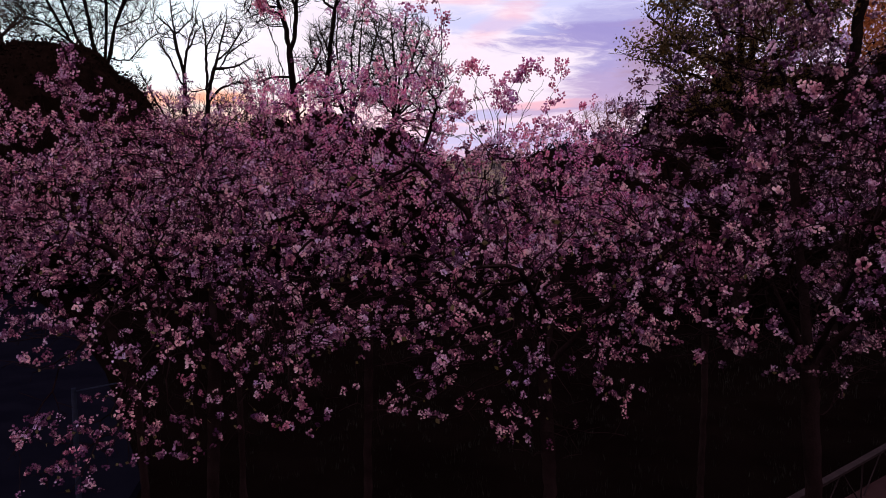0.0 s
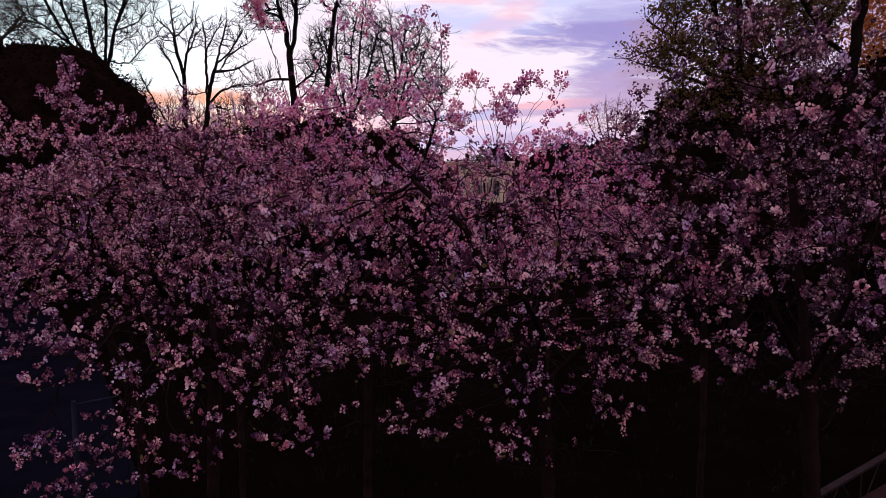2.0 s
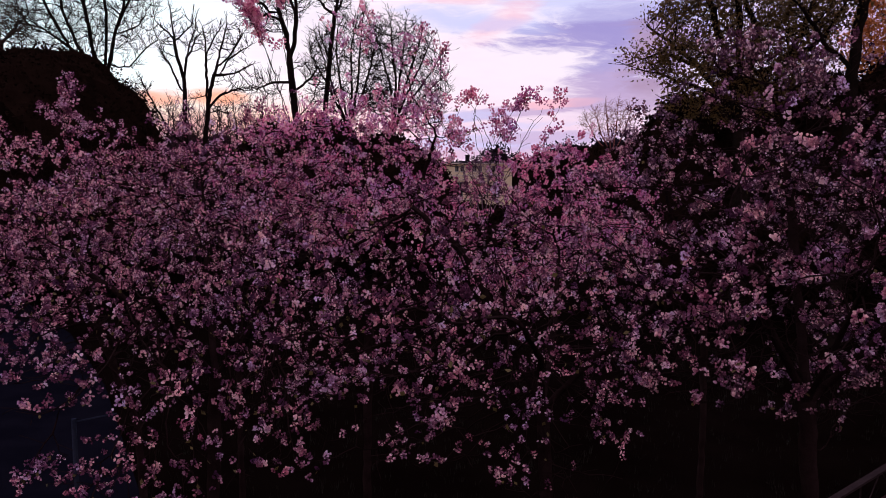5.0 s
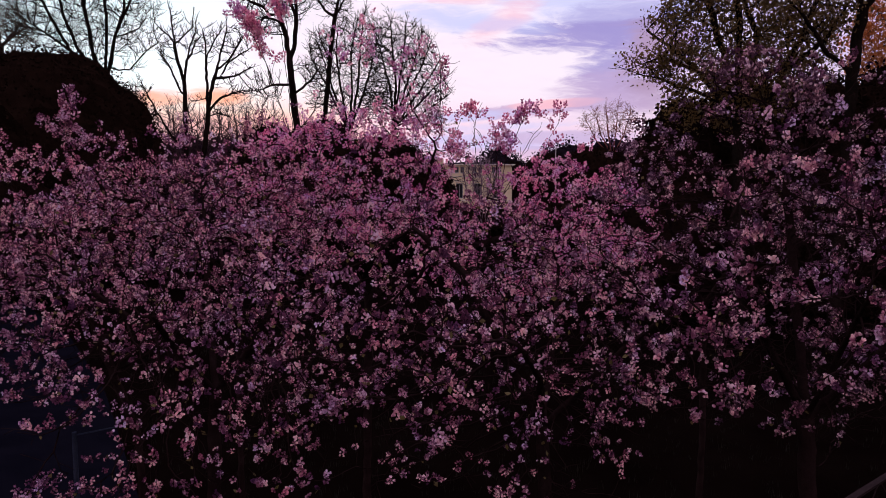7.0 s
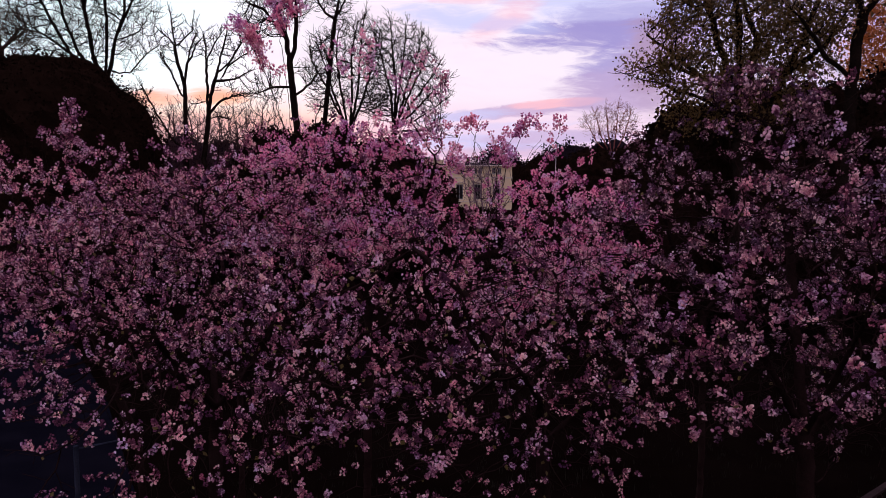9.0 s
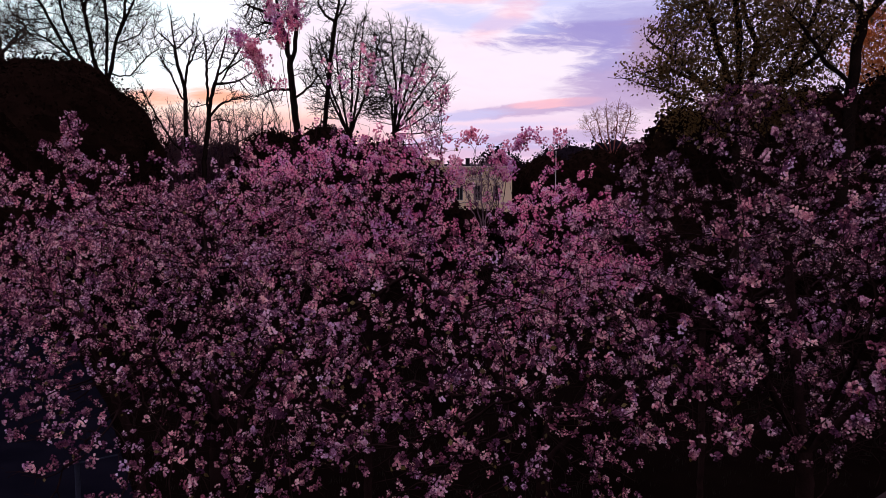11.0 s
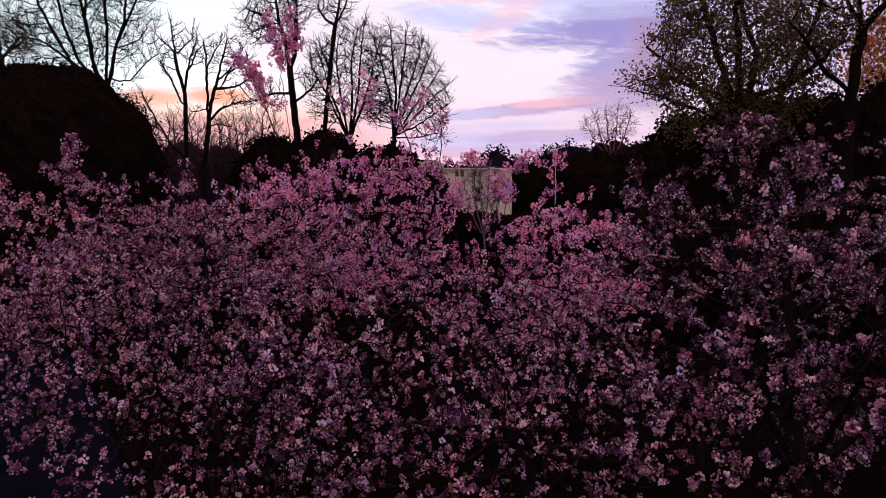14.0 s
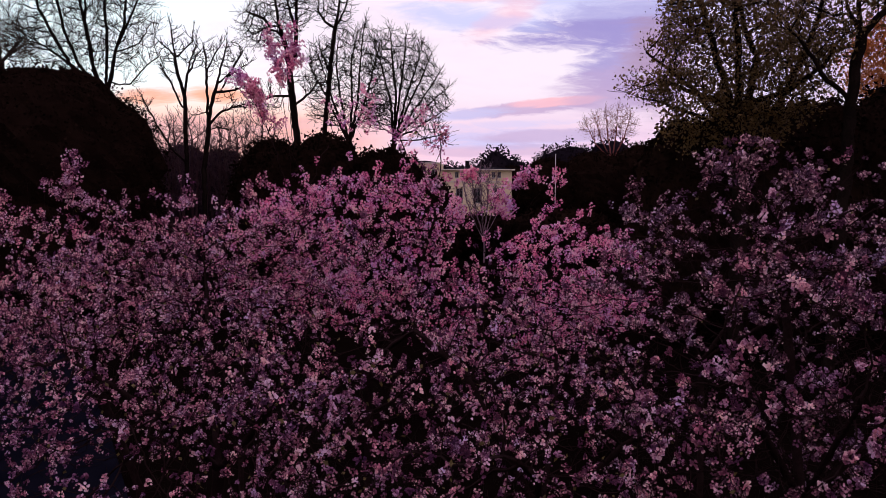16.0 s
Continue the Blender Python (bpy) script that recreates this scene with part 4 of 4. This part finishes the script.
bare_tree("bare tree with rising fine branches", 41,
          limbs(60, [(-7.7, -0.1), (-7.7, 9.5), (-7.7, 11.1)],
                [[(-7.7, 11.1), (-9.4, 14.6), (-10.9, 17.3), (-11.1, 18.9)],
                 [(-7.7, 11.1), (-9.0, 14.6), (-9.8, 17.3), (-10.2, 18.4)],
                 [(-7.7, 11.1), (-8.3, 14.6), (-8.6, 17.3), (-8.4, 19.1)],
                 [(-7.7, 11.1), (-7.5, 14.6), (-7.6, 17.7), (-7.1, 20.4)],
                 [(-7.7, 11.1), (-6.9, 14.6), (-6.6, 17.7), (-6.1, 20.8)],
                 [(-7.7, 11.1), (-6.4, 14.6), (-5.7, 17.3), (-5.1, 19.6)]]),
          [(-9.6, 60, 16.4, 1.7, 1.6, 2.6), (-7.9, 60, 17.3, 1.7, 1.6, 3.2), (-6.2, 60, 17.3, 1.5, 1.6, 3.4), (-8.5, 60, 13.7, 2.8, 1.6, 1.6), (-5.7, 60, 14.1, 1.6, 1.6, 1.8)], 1900, kill=0.42, step=0.34, lift=0.4, power=2.9, tip=0.013, most=0.2, twigs=0.8, material=DARK_BARK)
bare_tree("bare round tree with fanning fine branches", 36,
          limbs(61, [(-4.2, -0.1), (-4.2, 9.5), (-4.1, 11.2)],
                [[(-4.1, 11.2), (-4.4, 14.7), (-5.2, 17.9), (-5.8, 19.5)],
                 [(-4.1, 11.2), (-3.9, 15.1), (-4.2, 18.4), (-4.4, 20.9)],
                 [(-4.1, 11.2), (-3.6, 15.1), (-3.2, 17.9), (-2.9, 20.3)],
                 [(-4.1, 11.4), (-3.2, 14.7), (-2.3, 17.4), (-1.8, 19.3)],
                 [(-4.1, 11.4), (-2.9, 14.2), (-1.6, 16.7), (-0.9, 18.4)],
                 [(-4.1, 11.4), (-2.6, 13.7), (-1.1, 15.8), (-0.2, 17.3)],
                 [(-4.1, 11.6), (-2.5, 13.0), (-0.7, 14.9), (0.7, 16.1)],
                 [(-4.1, 11.6), (-2.3, 12.3), (-0.4, 13.5), (0.6, 14.2)],
                 [(-4.1, 11.4), (-2.3, 11.5), (-0.4, 11.9), (0.5, 11.2)]]),
          [(-4.4, 61, 17.4, 1.9, 1.8, 3.2), (-2.5, 61, 17.0, 1.9, 2.0, 3.2), (-0.9, 61, 14.9, 1.5, 1.8, 2.4), (-1.1, 61, 11.9, 1.6, 1.2, 1.0), (-3.0, 61, 13.7, 2.4, 1.6, 1.9), (-5.4, 61, 13.7, 1.4, 1.4, 1.6)], 2500, kill=0.42, step=0.34, lift=0.28, power=2.9, tip=0.013, most=0.2, twigs=0.8, material=DARK_BARK)
bare_tree("twiggy brown tree behind the evergreen", 42,
          limbs(49, [(-29.3, -0.1), (-29.3, 14.9), (-29.3, 16.0)],
                [[(-29.3, 16.0), (-28.8, 16.9), (-28.2, 17.8)],
                 [(-29.3, 16.0), (-29.4, 17.5), (-29.5, 18.6)],
                 [(-29.3, 16.0), (-28.5, 16.5), (-27.6, 16.9)]]),
          [(-28.9, 49, 17.3, 1.7, 1.4, 1.4), (-28.3, 49, 16.5, 1.2, 1.2, 0.8)], 900, kill=0.3, step=0.28, lift=0.2, power=2.4, tip=0.010, most=0.2, material=BROWN_TWIG)
bare_tree("broad park tree with young olive leaves and dense dark limbs", 37,
          limbs(33, [(13.6, -0.1), (13.6, 5.0), (13.5, 9.0)],
                [[(13.4, 8.9), (12.6, 10.9), (11.6, 12.4), (10.5, 13.4), (9.6, 14.2)],
                 [(13.4, 8.9), (12.9, 11.7), (12.1, 13.7), (11.5, 15.4), (10.9, 17.1)],
                 [(13.4, 8.9), (13.2, 11.7), (13.0, 14.2), (12.7, 16.1), (12.5, 17.6)],
                 [(13.4, 8.9), (14.0, 11.7), (14.5, 13.9), (14.1, 15.2), (13.9, 17.1)],
                 [(13.4, 8.9), (14.7, 11.2), (15.6, 13.4), (16.0, 15.2), (16.2, 17.1)],
                 [(13.2, 10.2), (11.6, 11.1), (10.1, 11.7), (8.7, 12.1)],
                 [(12.9, 11.7), (11.3, 12.1), (9.8, 12.7), (8.5, 12.2)],
                 [(14.0, 11.7), (15.4, 12.2), (16.6, 13.2), (17.3, 14.7)]]),
          [(11.4, 33, 13.4, 1.8, 2.2, 2.4), (10.0, 33, 12.0, 1.2, 1.6, 0.9), (11.7, 33, 15.4, 2.0, 2.4, 3.0), (14.1, 33, 13.2, 2.6, 2.4, 3.2), (16.1, 33, 13.9, 1.8, 2.0, 2.8), (13.7, 33, 16.9, 3.0, 2.4, 1.8), (10.6, 33, 15.9, 0.9, 1.5, 1.8), (13.1, 33, 10.9, 3.2, 2.0, 1.4)],
          1900, kill=0.6, step=0.35, leaves=28000, leaf=OLIVE_LEAF, leaf_size=0.15, name="park_tree", power=2.15, tip=0.013, most=0.4, material=DARK_BARK, tufts=900)
bare_tree("thick dark trunk forking high, few leaves", 38,
          limbs(30, [(16.4, -0.1), (16.6, 7.0), (16.7, 9.3), (16.7, 10.9), (16.8, 12.7), (17.0, 14.0)],
                [[(17.0, 14.0), (16.7, 15.0), (16.6, 16.1)],
                 [(17.0, 14.0), (17.5, 14.7), (18.2, 15.3), (19.0, 16.3)],
                 [(16.7, 11.4), (15.3, 12.5), (14.4, 13.6), (13.2, 14.5)],
                 [(17.0, 14.0), (17.1, 15.2), (17.3, 16.3)]]),
          [(18.6, 30, 16.1, 2.4, 2.0, 1.6), (15.7, 30, 14.1, 1.3, 1.3, 1.6), (16.3, 30, 15.9, 1.6, 1.4, 1.0)], 420, kill=0.6, most=0.46, material=DARK_BARK, step=0.35, leaves=4200, leaf=OLIVE_LEAF, leaf_size=0.15, name="park_tree", power=1.8, tufts=150)
bare_tree("tree with rusty brown leaves behind the thick trunk", 39,
          [([(27.2, 44, -0.1), (27.1, 44, 6), (27.0, 44, 11)], -1)], [(27.0, 44, 15.0, 3.0, 2.5, 2.8)], 400, kill=0.8, leaves=7000, leaf=RUST_LEAF, leaf_size=0.2, name="beech_tree")
bare_tree("bare pale twiggy tree rising behind the hedge", 40,
          fan((33.0, 142, -0.1), (33.0, 142, 12.0), [(28.0, 142, 18.5), (29.5, 142, 20.5), (31.5, 142, 22.0), (34.0, 142, 22.5), (36.5, 142, 21.0)]),
          [(31.0, 142, 18.5, 4.5, 3.0, 3.2), (34.5, 142, 19.0, 3.5, 3.0, 3.6)], 900, kill=0.7, tip=0.016, twigs=1.3, step=0.5, power=2.7, lift=0.05, material=RED_TWIG)
bare_tree("small leafless tree with pale lilac twigs before the villa", 43,
          fan((4.1, 72, -0.1), (4.1, 72, 2.2), [(1.9, 72, 8.2), (2.8, 72, 8.9), (3.7, 72, 9.3), (4.6, 72, 9.2), (5.4, 72, 8.6), (6.0, 72, 7.4)]),
          [(3.9, 72, 6.8, 2.2, 1.4, 2.4)], 900, kill=0.4, tip=0.012, twigs=0.8, step=0.35, lift=0.35, power=2.8, most=0.1, material=LILAC_TWIG)
for k, (sx_, sy_, h_) in enumerate(((-24.2, 57, 14.6), (-22.0, 58, 13.4), (-19.8, 57, 13.6), (-17.9, 58, 12.8), (-16.2, 57, 13.4), (-14.4, 58, 14.0))):
    bare_tree("leafless dark reddish twiggy shrub", 50 + k, fan((sx_, sy_, -0.1), (sx_, sy_, 1.5), [(sx_ + q * 0.8, sy_ + 0.5 * (-1) ** q, h_ - 2 - abs(q)) for q in (-2, -1, 0, 1, 2)]),
              [(sx_, sy_, h_ - 4.0, 2.2, 1.6, 4.0)], 900, kill=0.45, tip=0.011, material=PLUM_TWIG, name="twiggy_shrub", twigs=0.8, step=0.4, lift=0.35)
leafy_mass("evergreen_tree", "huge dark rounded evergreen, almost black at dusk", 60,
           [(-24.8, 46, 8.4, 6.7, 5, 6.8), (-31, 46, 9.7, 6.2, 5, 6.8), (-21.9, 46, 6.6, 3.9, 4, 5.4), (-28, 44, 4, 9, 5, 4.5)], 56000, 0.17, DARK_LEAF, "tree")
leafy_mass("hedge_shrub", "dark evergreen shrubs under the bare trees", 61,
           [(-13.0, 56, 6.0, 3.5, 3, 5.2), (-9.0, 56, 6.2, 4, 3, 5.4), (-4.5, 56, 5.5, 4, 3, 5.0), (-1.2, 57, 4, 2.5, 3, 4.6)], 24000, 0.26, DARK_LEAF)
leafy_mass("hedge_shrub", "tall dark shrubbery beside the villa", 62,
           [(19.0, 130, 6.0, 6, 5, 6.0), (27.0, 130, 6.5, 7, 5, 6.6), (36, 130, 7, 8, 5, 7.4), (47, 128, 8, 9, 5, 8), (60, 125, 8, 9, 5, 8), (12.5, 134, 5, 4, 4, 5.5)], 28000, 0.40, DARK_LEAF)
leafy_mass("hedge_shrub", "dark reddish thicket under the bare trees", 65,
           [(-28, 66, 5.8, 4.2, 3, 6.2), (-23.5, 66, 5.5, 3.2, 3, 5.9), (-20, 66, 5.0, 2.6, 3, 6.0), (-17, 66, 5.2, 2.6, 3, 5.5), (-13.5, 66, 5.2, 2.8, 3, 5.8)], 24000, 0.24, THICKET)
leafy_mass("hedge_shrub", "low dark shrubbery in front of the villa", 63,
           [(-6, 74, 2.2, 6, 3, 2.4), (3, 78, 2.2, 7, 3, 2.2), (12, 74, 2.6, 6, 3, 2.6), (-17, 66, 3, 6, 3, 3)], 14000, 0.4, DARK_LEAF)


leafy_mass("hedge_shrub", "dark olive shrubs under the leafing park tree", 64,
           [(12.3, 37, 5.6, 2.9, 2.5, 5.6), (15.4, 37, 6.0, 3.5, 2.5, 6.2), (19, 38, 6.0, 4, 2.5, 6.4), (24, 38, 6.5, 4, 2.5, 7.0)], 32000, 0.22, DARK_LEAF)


def far_woods():
    rng = np.random.default_rng(70)
    pl, sz, cores = [], [], []
    for i in range(56):
        a = radians(rng.uniform(-4, 15) if i < 34 else rng.uniform(-30, -4))
        r = rng.uniform(210, 330)
        h = rng.uniform(11, 15.5) + (8.0 if 0.13 < a < 0.35 else 4.0 if 0.05 < a < 0.1 else 0)
        w = rng.uniform(5, 9)
        n = 650
        d = unit(rng.normal(size=(n, 3)))
        q = np.array((math.sin(a) * r, math.cos(a) * r, h * 0.52)) + d * np.array((w, w * 0.5, h * 0.5)) * rng.uniform(0.80, 1.0, (n, 1)) * (1 + 0.16 * np.sin(d[:, :1] * 7 + i) * np.cos(d[:, 2:] * 6))
        cv, cf = lump(i, 10)
        cores.append((cv * np.array((w, w * 0.5, h * 0.5)) * 0.72 + np.array((math.sin(a) * r, math.cos(a) * r, h * 0.52)), cf))
        pl.append(q)
        sz.append(rng.uniform(0.5, 1.1, n))
    v, f = scatter(rng, LEAF, np.vstack(pl), np.concatenate(sz))
    vs, fs, n0 = [v], [f], len(v)
    for cv, cf in cores:
        vs.append(cv)
        fs.append(cf + n0)
        n0 += len(cv)
    v, f = np.vstack(vs), np.vstack(fs)
    tagged(new("far_woods", mesh_of("far_woods", v, f, FAR_LEAF)), "distant dark wooded skyline", "woods", kind="stuff")


far_woods()

# ---- villa ----


def villa():
    house = tagged(new("villa"), "cream plastered villa with dark low roof and grey windows", "house")
    house.location = (0.1, 118, 0)

    def facade(x0, x1, y, z1, openings, nm):
        """A wall with real openings (x0, x1, z0, z1), 0.4 thick, seen from -y."""
        bm = bmesh.new()
        xs = sorted({x0, x1, *[o[0] for o in openings], *[o[1] for o in openings]})
        zs = sorted({0.0, z1, *[o[2] for o in openings], *[o[3] for o in openings]})
        for a, b in zip(xs, xs[1:]):
            for c, d in zip(zs, zs[1:]):
                if not any(o[0] <= a and b <= o[1] and o[2] <= c and d <= o[3] for o in openings):
                    box(bm, a, b, y, y + 0.4, c, d)
        bmesh.ops.remove_doubles(bm, verts=bm.verts, dist=0.001)
        return part(nm, bm, PLASTER, house)

    front = []
    for cx in (2.6, 5.5, 8.6):
        front += [(cx - 0.75, cx - 0.15, 8.5, 9.45), (cx + 0.15, cx + 0.75, 8.5, 9.45)]
        front.append((cx - 0.55, cx + 0.55, 4.4, 6.8))
        front.append((cx - 0.5, cx + 0.5, 1.6, 3.1))
    wing = []
    for cx in (-1.5, -3.8, -6.1):
        wing += [(cx - 0.45, cx + 0.45, 8.8, 9.9), (cx - 0.5, cx + 0.5, 4.4, 6.8), (cx - 0.5, cx + 0.5, 1.6, 3.1)]
    facade(0.0, 11.1, 0.0, 9.7, front, "wall")
    facade(-7.8, -0.004, 2.5, 10.8, wing, "wall")
    bm = bmesh.new()
    box(bm, 10.7, 11.1, 0.404, 12, 0, 9.7)
    box(bm, 0.0, 0.4, 0.404, 12, 0, 9.7)
    box(bm, 0.4, 10.7, 11.6, 12, 0, 9.7)
    part("wall", bm, PLASTER, house)
    bm = bmesh.new()
    box(bm, -7.8, -7.4, 2.904, 12, 0, 10.8)
    box(bm, -7.4, -0.004, 11.6, 12, 0, 10.8)
    part("wall", bm, PLASTER, house)
    for x0, x1, y0, z in ((-0.5, 11.6, -0.5, 9.7), (-8.3, -0.51, 2.0, 10.8)):
        bm = bmesh.new()
        box(bm, x0, x1, y0, 12.5, z, z + 0.20, 0.04)
        part("cornice", bm, STONE, house, "pale projecting cornice")
        bm = bmesh.new()
        a = [bm.verts.new(p) for p in ((x0 + 0.1, y0 + 0.1, z + 0.205), (x1 - 0.1, y0 + 0.1, z + 0.205), (x1 - 0.1, 12.4, z + 0.205), (x0 + 0.1, 12.4, z + 0.205))]
        mx, my = (x1 - x0) * 0.3, 4.2
        b = [bm.verts.new(p) for p in ((x0 + mx, y0 + my, z + 0.62), (x1 - mx, y0 + my, z + 0.62), (x1 - mx, 12.5 - my, z + 0.62), (x0 + mx, 12.5 - my, z + 0.62))]
        bm.faces.new(b)
        bm.faces.new(a[::-1])
        for i in range(4):
            bm.faces.new((a[i], a[(i + 1) % 4], b[(i + 1) % 4], b[i]))
        roof = part("roof", bm, ROOF, house, "dark low hipped roof")
        bm = bmesh.new()
        box(bm, x0 + mx + 0.6, x0 + mx + 1.3, 5.5, 6.4, z + 0.4, z + 1.6, 0.04)
        box(bm, x0 + mx + 0.52, x0 + mx + 1.38, 5.42, 6.48, z + 1.6, z + 1.7)
        part("chimney", bm, ROOF, roof)
    for z in (7.75, 3.9):
        bm = bmesh.new()
        box(bm, -0.06, 11.16, -0.08, -0.004, z, z + 0.22, 0.02)
        part("string_course", bm, STONE, house)
        bm = bmesh.new()
        box(bm, -7.84, -0.07, 2.42, 2.496, z, z + 0.22, 0.02)
        part("string_course", bm, STONE, house)
    for o, y in [(o, 0.0) for o in front] + [(o, 2.5) for o in wing]:
        x0, x1, z0, z1 = o
        bm = bmesh.new()
        box(bm, x0 + 0.003, x0 + 0.09, y + 0.14, y + 0.22, z0 + 0.003, z1 - 0.003)
        box(bm, x1 - 0.09, x1 - 0.003, y + 0.14, y + 0.22, z0 + 0.003, z1 - 0.003)
        box(bm, x0 + 0.09, x1 - 0.09, y + 0.14, y + 0.22, z1 - 0.09, z1 - 0.003)
        box(bm, x0 + 0.09, x1 - 0.09, y + 0.14, y + 0.22, z0 + 0.003, z0 + 0.09)
        box(bm, (x0 + x1) / 2 - 0.03, (x0 + x1) / 2 + 0.03, y + 0.145, y + 0.215, z0 + 0.09, z1 - 0.09)
        win = part("window", bm, FRAME, house)
        bm = bmesh.new()
        box(bm, x0 + 0.085, x1 - 0.085, y + 0.17, y + 0.185, z0 + 0.085, z1 - 0.085)
        part("pane", bm, GLASS, win)
        bm = bmesh.new()
        box(bm, x0 - 0.1, x1 + 0.1, y - 0.12, y - 0.004, z0 - 0.12, z0, 0.02)
        part("sill", bm, STONE, win)
        if z1 - z0 > 2:
            bm = bmesh.new()
            box(bm, x0 - 0.2, x1 + 0.2, y - 0.22, y - 0.004, z1 + 0.25, z1 + 0.42, 0.03)
            part("hood", bm, STONE, win)


villa()


def flagpole():
    pole = tagged(new("flagpole"), "slim white flagpole in front of dark shrubs", "flagpole")
    pole.location = (17.2, 111, 0)
    bm = bmesh.new()
    bmesh.ops.create_cone(bm, cap_ends=True, segments=12, radius1=0.07, radius2=0.045, depth=12.1, matrix=Matrix.Translation((0, 0, 5.95)))
    part("pole", bm, WHITE, pole)
    bm = bmesh.new()
    bmesh.ops.create_uvsphere(bm, u_segments=10, v_segments=6, radius=0.09, matrix=Matrix.Translation((0, 0, 12.0)))
    part("finial", bm, WHITE, pole)
    bm = bmesh.new()
    bmesh.ops.create_cone(bm, cap_ends=True, segments=12, radius1=0.25, radius2=0.2, depth=0.5, matrix=Matrix.Translation((0, 0, 0.15)))
    part("base", bm, STONE, pole)


flagpole()


def bar(bm, a, b, w, h):
    """A square bar from a to b."""
    a, b = Vector(a), Vector(b)
    d = b - a
    m = Matrix.Translation((a + b) / 2) @ d.to_track_quat("Z", "Y").to_matrix().to_4x4() @ Matrix.Diagonal((w, h, d.length, 1))
    bmesh.ops.create_cube(bm, size=1.0, matrix=m)


def railing():
    """Posts 1.9 m apart with paired diagonals under a broad top rail."""
    rail = tagged(new("railing"), "weathered truss railing with broad top rail along the path", "railing")
    a, d = Vector((2.36, 9.19, -0.08)), Vector((0.783, 0.622, 0))
    rail.location = a
    n = 8
    for i in range(n):
        p, q = d * 1.92 * i, d * 1.92 * (i + 1)
        bm = bmesh.new()
        bar(bm, p + Vector((0, 0, -0.1)), p + Vector((0, 0, 0.93)), 0.026, 0.026)
        part("post", bm, IRON, rail)
        if i == n - 1:
            break
        mid = (p + q) / 2
        for foot in (p, q):
            bm = bmesh.new()
            bar(bm, mid + (foot - mid) * 0.04 + Vector((0, 0, 0.92)), foot + (mid - foot) * 0.05 + Vector((0, 0, 0.1)), 0.022, 0.022)
            part("brace", bm, IRON, rail)
    bm = bmesh.new()
    e = d * 1.92 * (n - 1)
    bar(bm, Vector((0, 0, 0.96)) - d * 0.1, e + d * 0.1 + Vector((0, 0, 0.96)), 0.14, 0.05)
    part("top_rail", bm, IRON, rail)
    bm = bmesh.new()
    bar(bm, Vector((0, 0, 0.14)) - d * 0.1, e + d * 0.1 + Vector((0, 0, 0.14)), 0.03, 0.03)
    part("bottom_rail", bm, IRON, rail)


railing()


def metal_post():
    post = tagged(new("metal_post"), "slim blue-grey metal post with a short arm", "post")
    post.location = (-5.54, 10.6, 0)
    bm = bmesh.new()
    bmesh.ops.create_cone(bm, cap_ends=True, segments=12, radius1=0.045, radius2=0.036, depth=3.42, matrix=Matrix.Translation((0, 0, 1.61)))
    part("pole", bm, POST, post)
    bm = bmesh.new()
    bar(bm, (0, 0, 3.27), (0.6, 0.1, 3.37), 0.02, 0.02)
    part("arm", bm, POST, post)
    bm = bmesh.new()
    bmesh.ops.create_cone(bm, cap_ends=True, segments=12, radius1=0.09, radius2=0.06, depth=0.3, matrix=Matrix.Translation((0, 0, 0.1)))
    part("base", bm, POST, post)


metal_post()
